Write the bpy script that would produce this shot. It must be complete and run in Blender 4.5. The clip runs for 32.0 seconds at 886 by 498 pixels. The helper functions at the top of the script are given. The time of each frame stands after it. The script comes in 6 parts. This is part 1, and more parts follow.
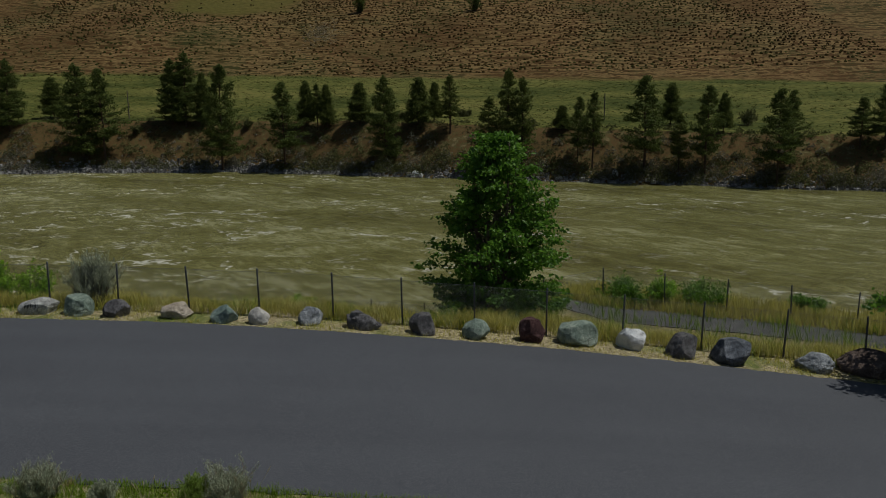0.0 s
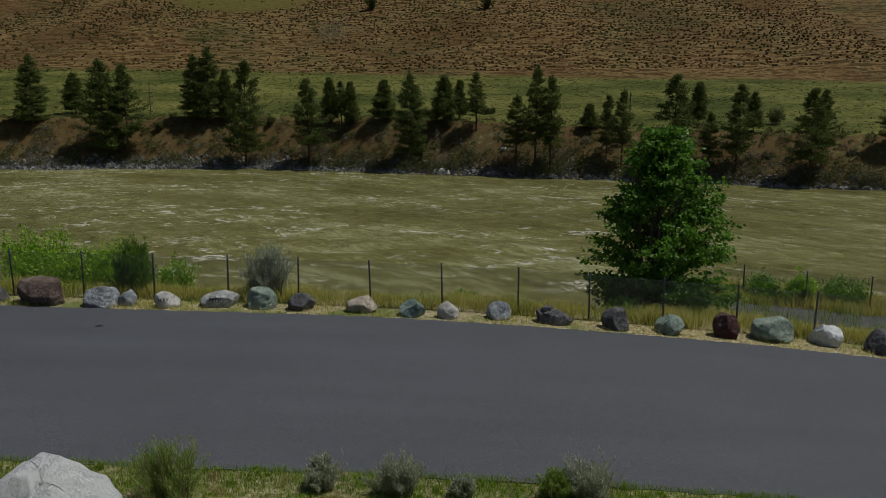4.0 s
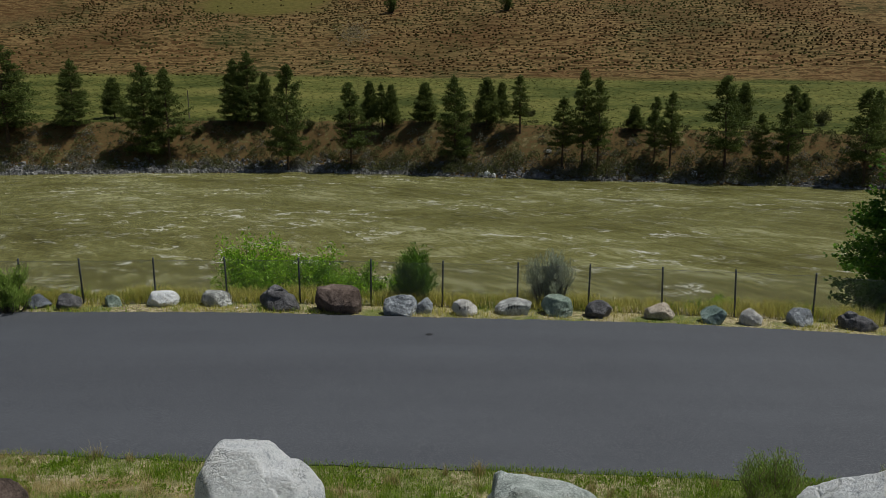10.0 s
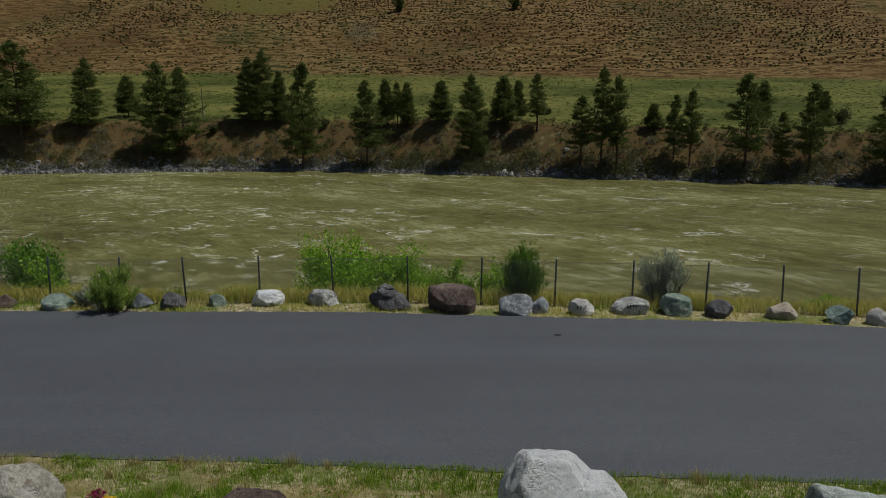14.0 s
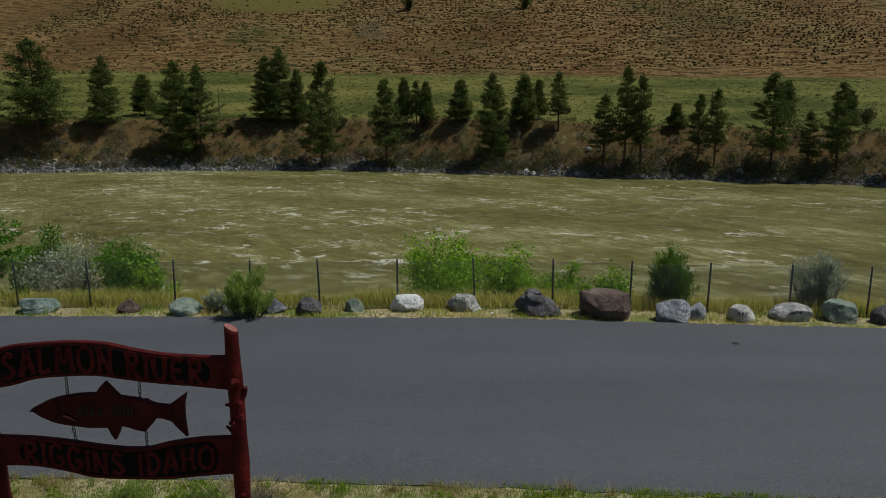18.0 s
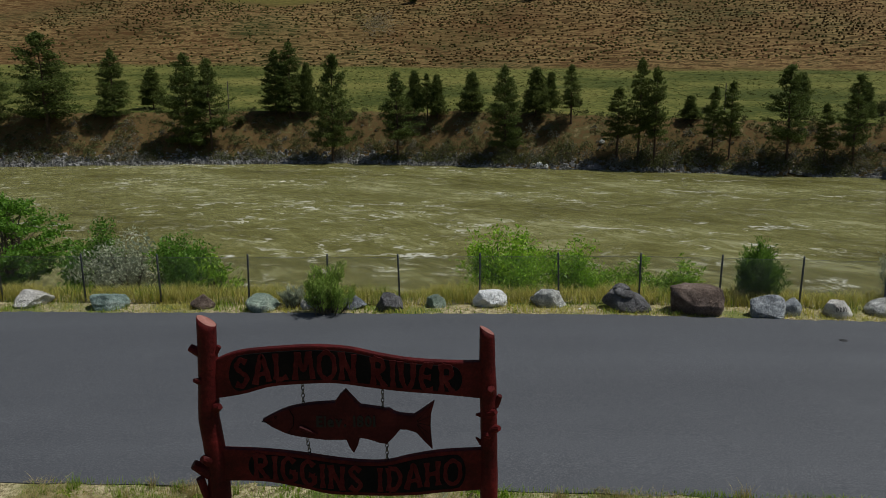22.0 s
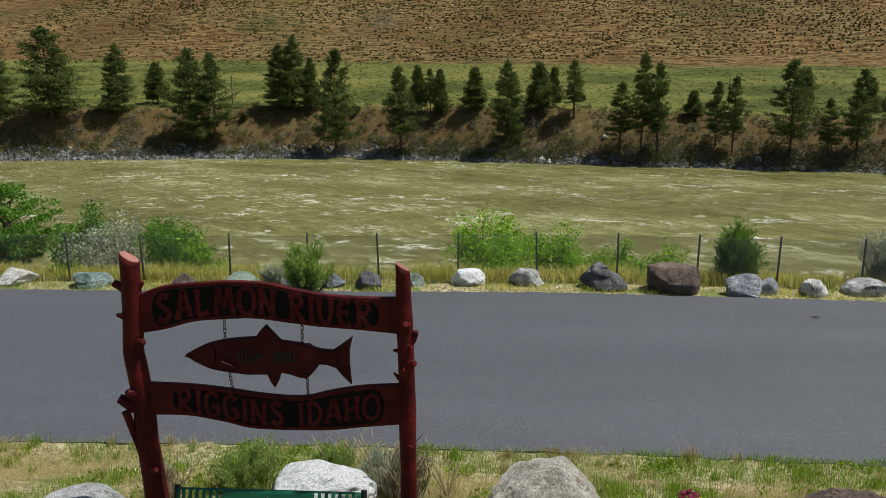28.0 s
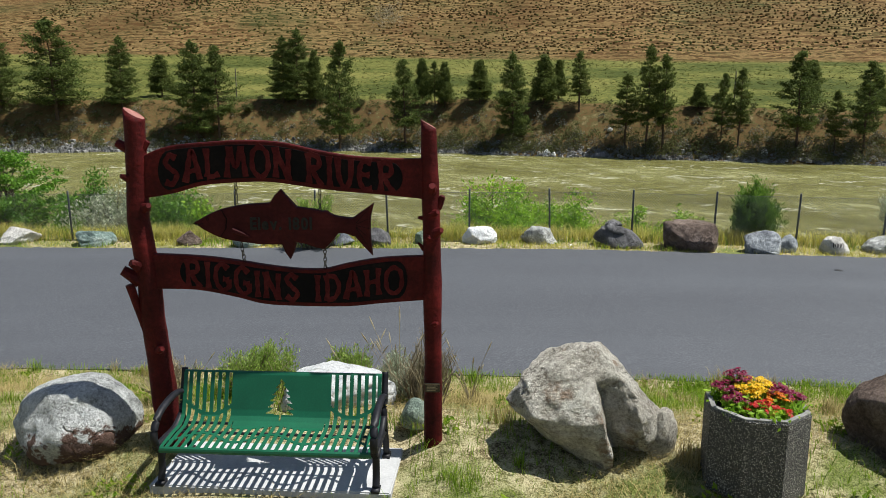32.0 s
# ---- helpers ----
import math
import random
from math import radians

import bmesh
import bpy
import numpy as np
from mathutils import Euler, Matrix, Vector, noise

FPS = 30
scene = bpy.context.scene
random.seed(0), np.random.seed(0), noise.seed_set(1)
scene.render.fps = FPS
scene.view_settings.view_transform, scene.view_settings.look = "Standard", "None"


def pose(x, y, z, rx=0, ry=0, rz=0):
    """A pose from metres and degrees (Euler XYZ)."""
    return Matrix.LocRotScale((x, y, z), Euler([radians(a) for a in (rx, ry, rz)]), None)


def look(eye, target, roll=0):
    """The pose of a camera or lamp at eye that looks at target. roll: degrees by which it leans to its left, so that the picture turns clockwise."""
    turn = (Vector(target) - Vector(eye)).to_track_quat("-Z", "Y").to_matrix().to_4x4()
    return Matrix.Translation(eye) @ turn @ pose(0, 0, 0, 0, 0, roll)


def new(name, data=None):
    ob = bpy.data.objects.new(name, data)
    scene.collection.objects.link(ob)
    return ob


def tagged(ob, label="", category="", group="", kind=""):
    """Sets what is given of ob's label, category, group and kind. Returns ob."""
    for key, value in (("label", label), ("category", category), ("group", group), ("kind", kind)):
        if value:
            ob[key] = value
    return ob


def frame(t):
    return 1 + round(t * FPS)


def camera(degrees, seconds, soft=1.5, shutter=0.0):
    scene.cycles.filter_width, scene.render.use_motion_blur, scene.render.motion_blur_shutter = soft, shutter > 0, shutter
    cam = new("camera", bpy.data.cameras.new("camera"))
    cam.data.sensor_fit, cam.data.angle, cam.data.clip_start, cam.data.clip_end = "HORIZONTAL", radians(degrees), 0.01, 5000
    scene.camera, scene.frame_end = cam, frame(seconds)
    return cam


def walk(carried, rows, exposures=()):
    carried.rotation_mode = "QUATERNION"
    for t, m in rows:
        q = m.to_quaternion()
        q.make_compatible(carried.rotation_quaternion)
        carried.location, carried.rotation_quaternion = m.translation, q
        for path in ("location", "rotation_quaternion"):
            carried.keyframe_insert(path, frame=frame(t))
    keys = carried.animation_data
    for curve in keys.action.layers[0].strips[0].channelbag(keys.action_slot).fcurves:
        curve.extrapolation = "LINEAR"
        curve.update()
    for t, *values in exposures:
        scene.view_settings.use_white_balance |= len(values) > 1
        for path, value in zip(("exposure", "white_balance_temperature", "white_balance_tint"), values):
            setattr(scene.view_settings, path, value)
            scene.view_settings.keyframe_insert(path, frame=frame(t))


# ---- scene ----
cam = camera(61.00, 32.0, 0.8)
PATH = [
    (0, (16.189, 2.755, 6.611), (16.187, 22.421, 2.967), -0.38),
    (0.5, (15.939, 2.829, 6.592), (15.979, 22.495, 2.950), -0.09),
    (1, (15.512, 2.901, 6.592), (15.575, 22.565, 2.943), -0.01),
    (1.5, (14.880, 3.022, 6.602), (14.934, 22.683, 2.936), 0.05),
    (2, (14.043, 3.123, 6.587), (14.085, 22.782, 2.909), 0.04),
    (2.5, (13.074, 3.227, 6.518), (13.116, 22.887, 2.846), 0.04),
    (4.5, (9.036, 2.847, 6.471), (9.052, 22.502, 2.777), -0.06),
    (5, (7.978, 2.792, 6.501), (7.984, 22.447, 2.804), -0.03),
    (5.5, (6.928, 2.756, 6.511), (6.931, 22.409, 2.801), -0.07),
    (6, (5.914, 2.761, 6.564), (5.900, 22.413, 2.848), -0.18),
    (6.5, (4.871, 2.659, 6.608), (4.854, 22.313, 2.900), -0.10),
    (7, (3.876, 2.653, 6.640), (3.851, 22.307, 2.933), -0.15),
    (7.5, (3.036, 2.701, 6.660), (3.004, 22.355, 2.958), -0.18),
    (8, (2.356, 2.750, 6.678), (2.313, 22.406, 2.988), -0.27),
    (8.5, (1.782, 2.793, 6.700), (1.733, 22.450, 3.013), -0.30),
    (9, (1.302, 2.843, 6.698), (1.237, 22.504, 3.032), -0.36),
    (9.5, (0.897, 2.874, 6.709), (0.832, 22.537, 3.055), -0.39),
    (10, (0.541, 2.915, 6.690), (0.467, 22.581, 3.051), -0.36),
    (10.5, (0.172, 2.917, 6.692), (0.088, 22.583, 3.052), -0.43),
    (11, (-0.220, 2.919, 6.671), (-0.318, 22.585, 3.030), -0.46),
    (11.5, (-0.628, 2.963, 6.653), (-0.724, 22.628, 3.009), -0.43),
    (12, (-1.064, 3.002, 6.640), (-1.166, 22.666, 2.988), -0.44),
    (12.5, (-1.554, 3.066, 6.637), (-1.655, 22.728, 2.981), -0.40),
    (13, (-2.069, 3.134, 6.633), (-2.176, 22.797, 2.975), -0.43),
    (13.5, (-2.601, 3.318, 6.612), (-2.705, 22.979, 2.945), -0.39),
    (14, (-3.106, 3.520, 6.568), (-3.215, 23.181, 2.903), -0.39),
    (14.5, (-3.636, 3.692, 6.562), (-3.739, 23.353, 2.898), -0.33),
    (16.5, (-5.964, 4.008, 6.604), (-6.088, 23.668, 2.936), -0.46),
    (17, (-6.561, 4.224, 6.580), (-6.686, 23.882, 2.899), -0.38),
    (17.5, (-7.125, 4.439, 6.541), (-7.256, 24.097, 2.859), -0.34),
    (18, (-7.710, 4.633, 6.497), (-7.835, 24.291, 2.814), -0.31),
    (18.5, (-8.318, 4.882, 6.486), (-8.449, 24.537, 2.792), -0.31),
    (19, (-8.955, 5.188, 6.456), (-9.080, 24.838, 2.732), -0.26),
    (19.5, (-9.643, 5.594, 6.469), (-9.762, 25.235, 2.701), -0.23),
    (20, (-10.358, 6.042, 6.523), (-10.482, 25.678, 2.726), -0.28),
    (20.5, (-10.732, 6.423, 6.547), (-10.855, 26.060, 2.755), -0.39),
    (21, (-10.714, 6.481, 6.518), (-10.850, 26.121, 2.744), -0.41),
    (21.5, (-10.484, 6.074, 6.483), (-10.628, 25.710, 2.691), -0.40),
    (22, (-10.237, 5.292, 6.397), (-10.392, 24.918, 2.548), -0.39),
    (22.5, (-10.110, 4.905, 6.394), (-10.284, 24.525, 2.517), -0.41),
    (23, (-9.993, 4.898, 6.404), (-10.183, 24.516, 2.519), -0.48),
    (23.5, (-9.798, 4.833, 6.382), (-10.004, 24.454, 2.513), -0.43),
    (24, (-9.679, 4.823, 6.408), (-9.899, 24.440, 2.520), -0.47),
    (24.5, (-9.543, 4.806, 6.408), (-9.776, 24.424, 2.529), -0.43),
    (25, (-9.414, 4.774, 6.409), (-9.661, 24.388, 2.508), -0.42),
    (25.5, (-9.289, 4.855, 6.384), (-9.555, 24.467, 2.475), -0.44),
    (27.5, (-9.341, 5.016, 5.982), (-9.648, 24.624, 2.054), -0.33),
    (28, (-9.402, 5.037, 5.884), (-9.718, 24.646, 1.959), -0.31),
    (28.5, (-9.451, 5.062, 5.743), (-9.774, 24.672, 1.824), -0.27),
    (29, (-9.446, 5.081, 5.566), (-9.781, 24.691, 1.648), -0.25),
    (29.5, (-9.419, 5.121, 5.382), (-9.760, 24.730, 1.464), -0.24),
    (30, (-9.410, 5.159, 5.208), (-9.762, 24.766, 1.278), -0.23),
    (30.5, (-9.437, 5.230, 5.064), (-9.801, 24.835, 1.129), -0.22),
    (31, (-9.512, 5.205, 4.882), (-9.890, 24.811, 0.948), -0.25),
    (31.5, (-9.582, 5.252, 4.739), (-9.966, 24.856, 0.797), -0.21),
    (32, (-9.636, 5.305, 4.573), (-10.036, 24.904, 0.610), -0.20),
]
EXPOSURES = ((0, -0.96, 6500, 6), (1, -0.96, 6500, 6), (2.5, -0.90, 6500, 6), (4.5, -0.70, 6500, 6), (6, -0.52, 6500, 6), (9, -0.45, 6500, 6), (13, -0.58, 6500, 6), (14, -0.63, 6500, 6), (17, -0.60, 6500, 6), (19, -0.50, 6500, 6), (21, -0.50, 6500, 6), (23, -0.20, 6500, 6), (25, -0.10, 6500, 6), (28, 0.27, 6500, 6), (29, 0.46, 6500, 6), (30, 0.76, 6500, 6), (32, 0.66, 6500, 6))
walk(cam, [(t, look(e, g, r)) for t, e, g, r in PATH], EXPOSURES)
from mathutils.bvhtree import BVHTree


# ---- daylight ----
SUN = Vector((0.42, 0.02, 0.90)).normalized()
world = bpy.data.worlds.new("sky")
scene.world = world
world.use_nodes = True
wn = world.node_tree
sky = wn.nodes.new("ShaderNodeTexSky")
sky.sky_type, sky.sun_disc = "NISHITA", False
sky.sun_elevation = math.asin(SUN.z)
sky.sun_rotation = math.atan2(SUN.x, SUN.y)
wn.links.new(sky.outputs[0], wn.nodes["Background"].inputs[0])
wn.nodes["Background"].inputs[1].default_value = 0.054
lamp = bpy.data.lights.new("sun", "SUN")
lamp.energy, lamp.angle, lamp.color = 4.3, radians(0.55), (1.0, 0.97, 0.92)
sun = new("sun", lamp)
sun.matrix_world = look(SUN * 100, (0, 0, 0))


# ---- materials ----
def node(nt, kind, **values):
    n = nt.nodes.new(kind)
    for key, value in values.items():
        if key in n.inputs:
            n.inputs[key].default_value = value
    return n


def ramp(nt, fac, stops):
    r = nt.nodes.new("ShaderNodeValToRGB")
    e = r.color_ramp.elements
    while len(e) < len(stops):
        e.new(0.5)
    for one, (at, colour) in zip(e, stops):
        one.position, one.color = at, (*colour, 1)
    nt.links.new(fac, r.inputs[0])
    return r.outputs[0]


def mixed(nt, fac, a, b, how="MIX"):
    m = nt.nodes.new("ShaderNodeMix")
    m.data_type, m.blend_type = "RGBA", how
    for value, slot in ((fac, 0), (a, 6), (b, 7)):
        if isinstance(value, (int, float)):
            m.inputs[slot].default_value = value
        elif isinstance(value, tuple):
            m.inputs[slot].default_value = (*value, 1)
        else:
            nt.links.new(value, m.inputs[slot])
    return m.outputs[2]


def maths(nt, how, a, b=0.0, clamp=False):
    m = nt.nodes.new("ShaderNodeMath")
    m.operation, m.use_clamp = how, clamp
    for k, value in enumerate((a, b)):
        if isinstance(value, (int, float)):
            m.inputs[k].default_value = value
        else:
            nt.links.new(value, m.inputs[k])
    return m.outputs[0]


def coords(nt, where="Object", scale=(1, 1, 1)):
    t = nt.nodes.new("ShaderNodeTexCoord")
    m = nt.nodes.new("ShaderNodeMapping")
    m.inputs["Scale"].default_value = scale
    nt.links.new(t.outputs[where], m.inputs[0])
    return m.outputs[0]


def speckle(nt, vec, scale, detail=6.0, rough=0.6, kind="fac"):
    n = node(nt, "ShaderNodeTexNoise", Scale=scale, Detail=detail, Roughness=rough)
    nt.links.new(vec, n.inputs["Vector"])
    return n.outputs[0]


def begin(name):
    m = bpy.data.materials.new(name)
    m.use_nodes = True
    nt = m.node_tree
    return m, nt, nt.nodes["Principled BSDF"]


def bumped(nt, b, height, strength=0.4, distance=0.02):
    n = node(nt, "ShaderNodeBump", Strength=strength, Distance=distance)
    nt.links.new(height, n.inputs["Height"])
    nt.links.new(n.outputs[0], b.inputs["Normal"])


def surface(name, dark, mid, light, scale=4.0, fine=40.0, rough=0.8, bump=0.4, distance=0.02, metal=0.0, vary=0.0, spec=0.3):
    """A grained surface: stains at one scale, grain at a finer one."""
    m, nt, b = begin(name)
    v = coords(nt)
    a, c = speckle(nt, v, scale), speckle(nt, v, fine, 4)
    col = ramp(nt, maths(nt, "ADD", maths(nt, "MULTIPLY", a, 0.65), maths(nt, "MULTIPLY", c, 0.35)), ((0.3, dark), (0.5, mid), (0.7, light)))
    if vary:
        o = nt.nodes.new("ShaderNodeObjectInfo")
        hsv = node(nt, "ShaderNodeHueSaturation")
        nt.links.new(maths(nt, "ADD", 1 - vary / 2, maths(nt, "MULTIPLY", o.outputs["Random"], vary)), hsv.inputs["Value"])
        nt.links.new(col, hsv.inputs["Color"])
        col = hsv.outputs[0]
    nt.links.new(col, b.inputs["Base Color"])
    b.inputs["Roughness"].default_value, b.inputs["Metallic"].default_value = rough, metal
    b.inputs["Specular IOR Level"].default_value = spec
    bumped(nt, b, maths(nt, "ADD", a, maths(nt, "MULTIPLY", c, 0.4)), bump, distance)
    return m


def leafy(name, dark, light, through_it=0.35, rough=0.55, spec=0.35):
    """Leaves, needles and blades: each one its own shade, with light passing through."""
    m, nt, b = begin(name)
    g = nt.nodes.new("ShaderNodeNewGeometry")
    mid = tuple((p + q) / 2 for p, q in zip(dark, light))
    col = ramp(nt, g.outputs["Random Per Island"], ((0.0, dark), (0.55, mid), (1.0, light)))
    big = speckle(nt, coords(nt), 0.9, 3)
    col = mixed(nt, maths(nt, "MULTIPLY", big, 0.5), col, dark)
    nt.links.new(col, b.inputs["Base Color"])
    b.inputs["Roughness"].default_value, b.inputs["Specular IOR Level"].default_value = rough, spec
    t = nt.nodes.new("ShaderNodeBsdfTranslucent")
    nt.links.new(col, t.inputs[0])
    mix = node(nt, "ShaderNodeMixShader")
    mix.inputs[0].default_value = through_it
    nt.links.new(b.outputs[0], mix.inputs[1])
    nt.links.new(t.outputs[0], mix.inputs[2])
    nt.links.new(mix.outputs[0], nt.nodes["Material Output"].inputs[0])
    return m


def rock(name, dark, mid, light, scale=2.2, vein=None, rough=0.85, rust=None, rust_low=0.0):
    """Weathered stone: blotches, crystals, creases, cracks and, if given, veins and rust stains."""
    mid, light = (tuple(min(0.90, q * 1.15) for q in tone) for tone in (mid, light))
    m, nt, b = begin(name)
    v = coords(nt)
    a, c = speckle(nt, v, scale, 10, 0.72), speckle(nt, v, scale * 12, 6, 0.8)
    crease = maths(nt, "ABSOLUTE", maths(nt, "SUBTRACT", speckle(nt, coords(nt, "Object", (1, 1, 2.2)), scale * 1.4, 4, 0.6), 0.5))
    tone = maths(nt, "ADD", maths(nt, "MULTIPLY", a, 0.55), maths(nt, "MULTIPLY", c, 0.45))
    col = ramp(nt, tone, ((0.39, dark), (0.49, mid), (0.59, light)))
    crack = node(nt, "ShaderNodeTexVoronoi", Scale=scale * 0.55)
    crack.feature = "DISTANCE_TO_EDGE"
    warp = mixed(nt, 0.30, v, speckle_colour(nt, v, scale * 1.5))
    nt.links.new(warp, crack.inputs["Vector"])
    line = maths(nt, "MULTIPLY", ramp(nt, crack.outputs[0], ((0.0, (1, 1, 1)), (0.02, (0, 0, 0)))), ramp(nt, speckle(nt, v, scale * 0.8, 3), ((0.48, (0, 0, 0)), (0.60, (1, 1, 1)))))
    groove = ramp(nt, crease, ((0.0, (1, 1, 1)), (0.018, (0, 0, 0))))
    groove = maths(nt, "MULTIPLY", groove, ramp(nt, speckle(nt, v, scale * 0.6, 3), ((0.46, (0, 0, 0)), (0.58, (0.7, 0.7, 0.7)))))
    col = mixed(nt, groove, col, tuple(q * 0.6 for q in dark))
    if vein:
        col = mixed(nt, maths(nt, "MULTIPLY", line, maths(nt, "MULTIPLY", a, 0.9)), col, vein)
    if rust:
        spot = ramp(nt, speckle(nt, v, scale * 0.9, 6, 0.7), ((0.54, (0, 0, 0)), (0.64, (0.8, 0.8, 0.8))))
        if rust_low:
            sep = nt.nodes.new("ShaderNodeSeparateXYZ")
            nt.links.new(v, sep.inputs[0])
            low = maths(nt, "SUBTRACT", maths(nt, "ADD", rust_low, maths(nt, "MULTIPLY", maths(nt, "SUBTRACT", a, 0.5), 2.0)), sep.outputs[2])
            spot = ramp(nt, low, ((0.0, (0, 0, 0)), (0.07, (0.95, 0.95, 0.95))))
        col = mixed(nt, spot, col, mixed(nt, c, tuple(q * 0.3 for q in rust), tuple(q * 1.5 for q in rust)))
    nt.links.new(col, b.inputs["Base Color"])
    b.inputs["Roughness"].default_value, b.inputs["Specular IOR Level"].default_value = rough, 0.25
    h = maths(nt, "SUBTRACT", maths(nt, "ADD", a, maths(nt, "MULTIPLY", c, 0.4)), maths(nt, "ADD", maths(nt, "MULTIPLY", line, 0.4), maths(nt, "MULTIPLY", groove, 0.35)))
    bumped(nt, b, h, 1.0, 0.15)
    return m


def speckle_colour(nt, vec, scale):
    n = node(nt, "ShaderNodeTexNoise", Scale=scale, Detail=3.0)
    nt.links.new(vec, n.inputs["Vector"])
    return n.outputs["Color"]


def asphalt_material():
    m, nt, b = begin("asphalt")
    v = coords(nt)
    lane = speckle(nt, coords(nt, "Object", (0.05, 0.7, 1)), 1.0, 4, 0.5)
    stain, grit = speckle(nt, v, 0.35, 5), speckle(nt, v, 34, 4, 0.85)
    col = ramp(nt, maths(nt, "ADD", maths(nt, "MULTIPLY", lane, 0.6), maths(nt, "MULTIPLY", stain, 0.4)), ((0.30, (0.050, 0.053, 0.064)), (0.5, (0.064, 0.068, 0.080)), (0.70, (0.082, 0.087, 0.101))))
    col = mixed(nt, 0.40, col, ramp(nt, grit, ((0.32, (0.010, 0.010, 0.012)), (0.5, (0.060, 0.063, 0.073)), (0.68, (0.27, 0.275, 0.29)))))
    nt.links.new(col, b.inputs["Base Color"])
    b.inputs["Roughness"].default_value, b.inputs["Specular IOR Level"].default_value = 0.75, 0.35
    bumped(nt, b, grit, 0.35, 0.008)
    return m


def water_material():
    """Silty green-brown river: long slanting current lines, small chop with its highlights put into the colour, foam
    where it breaks.
    """
    m, nt, b = begin("river_water")

    def flow(sx, sy, turn=-24.0):
        out = coords(nt, "Object", (sx, sy, 1))
        out.node.vector_type = "TEXTURE"
        out.node.inputs["Scale"].default_value = (1 / sx, 1 / sy, 1)
        out.node.inputs["Rotation"].default_value = (0, 0, radians(turn))
        return out

    wide = speckle(nt, flow(0.030, 0.070, -30), 1.0, 4, 0.55)
    side = ramp(nt, speckle(nt, flow(0.012, 0.02, 0), 1.0, 2), ((0.44, (0, 0, 0)), (0.56, (1, 1, 1))))
    chop = maths(nt, "ADD", maths(nt, "MULTIPLY", speckle(nt, flow(0.11, 0.36, -52), 1.0, 6, 0.66), maths(nt, "SUBTRACT", 1.0, maths(nt, "MULTIPLY", side, 0.7))),
                 maths(nt, "MULTIPLY", speckle(nt, flow(0.11, 0.34, 40), 1.0, 6, 0.66), maths(nt, "MULTIPLY", side, 0.7)))
    fine = speckle(nt, flow(0.42, 1.05, -56), 1.0, 8, 0.75)
    both = maths(nt, "ADD", maths(nt, "MULTIPLY", wide, 0.34), maths(nt, "ADD", maths(nt, "MULTIPLY", chop, 0.32), maths(nt, "MULTIPLY", fine, 0.34)))
    # ripple highlights and darker troughs are painted into the base colour
    col = ramp(nt, both, ((0.40, (0.088, 0.081, 0.021)), (0.47, (0.148, 0.139, 0.043)), (0.53, (0.196, 0.188, 0.066)), (0.60, (0.33, 0.32, 0.16))))
    warp = mixed(nt, 0.42, flow(0.085, 0.13, -46), speckle_colour(nt, flow(0.12, 0.16), 1.0))
    line = maths(nt, "ABSOLUTE", maths(nt, "SUBTRACT", speckle(nt, warp, 1.7, 7, 0.64), 0.5))
    thin = ramp(nt, line, ((0.0, (1, 1, 1)), (0.008, (0.45, 0.45, 0.45)), (0.022, (0, 0, 0))))
    patch = ramp(nt, speckle(nt, flow(0.030, 0.055, -8), 1.0, 3), ((0.51, (0, 0, 0)), (0.63, (1, 1, 1))))
    tear = ramp(nt, speckle(nt, flow(0.24, 0.5), 1.0, 6, 0.7), ((0.46, (0, 0, 0)), (0.60, (1, 1, 1))))
    foam = maths(nt, "MULTIPLY", maths(nt, "MULTIPLY", thin, maths(nt, "ADD", patch, 0.20)), tear)
    crest = ramp(nt, speckle(nt, flow(0.24, 0.15, -40), 1.0, 6, 0.62), ((0.645, (0, 0, 0)), (0.69, (1, 1, 1))))
    foam = maths(nt, "MAXIMUM", foam, maths(nt, "MULTIPLY", maths(nt, "MULTIPLY", crest, patch), ramp(nt, fine, ((0.40, (0.2, 0.2, 0.2)), (0.56, (1, 1, 1))))))
    col = mixed(nt, foam, col, (0.82, 0.81, 0.73))
    nt.links.new(col, b.inputs["Base Color"])
    b.inputs["Roughness"].default_value, b.inputs["IOR"].default_value, b.inputs["Specular IOR Level"].default_value = 0.22, 1.33, 0.4
    bumped(nt, b, maths(nt, "ADD", chop, maths(nt, "MULTIPLY", fine, 0.3)), 1.0, 0.9)
    return m


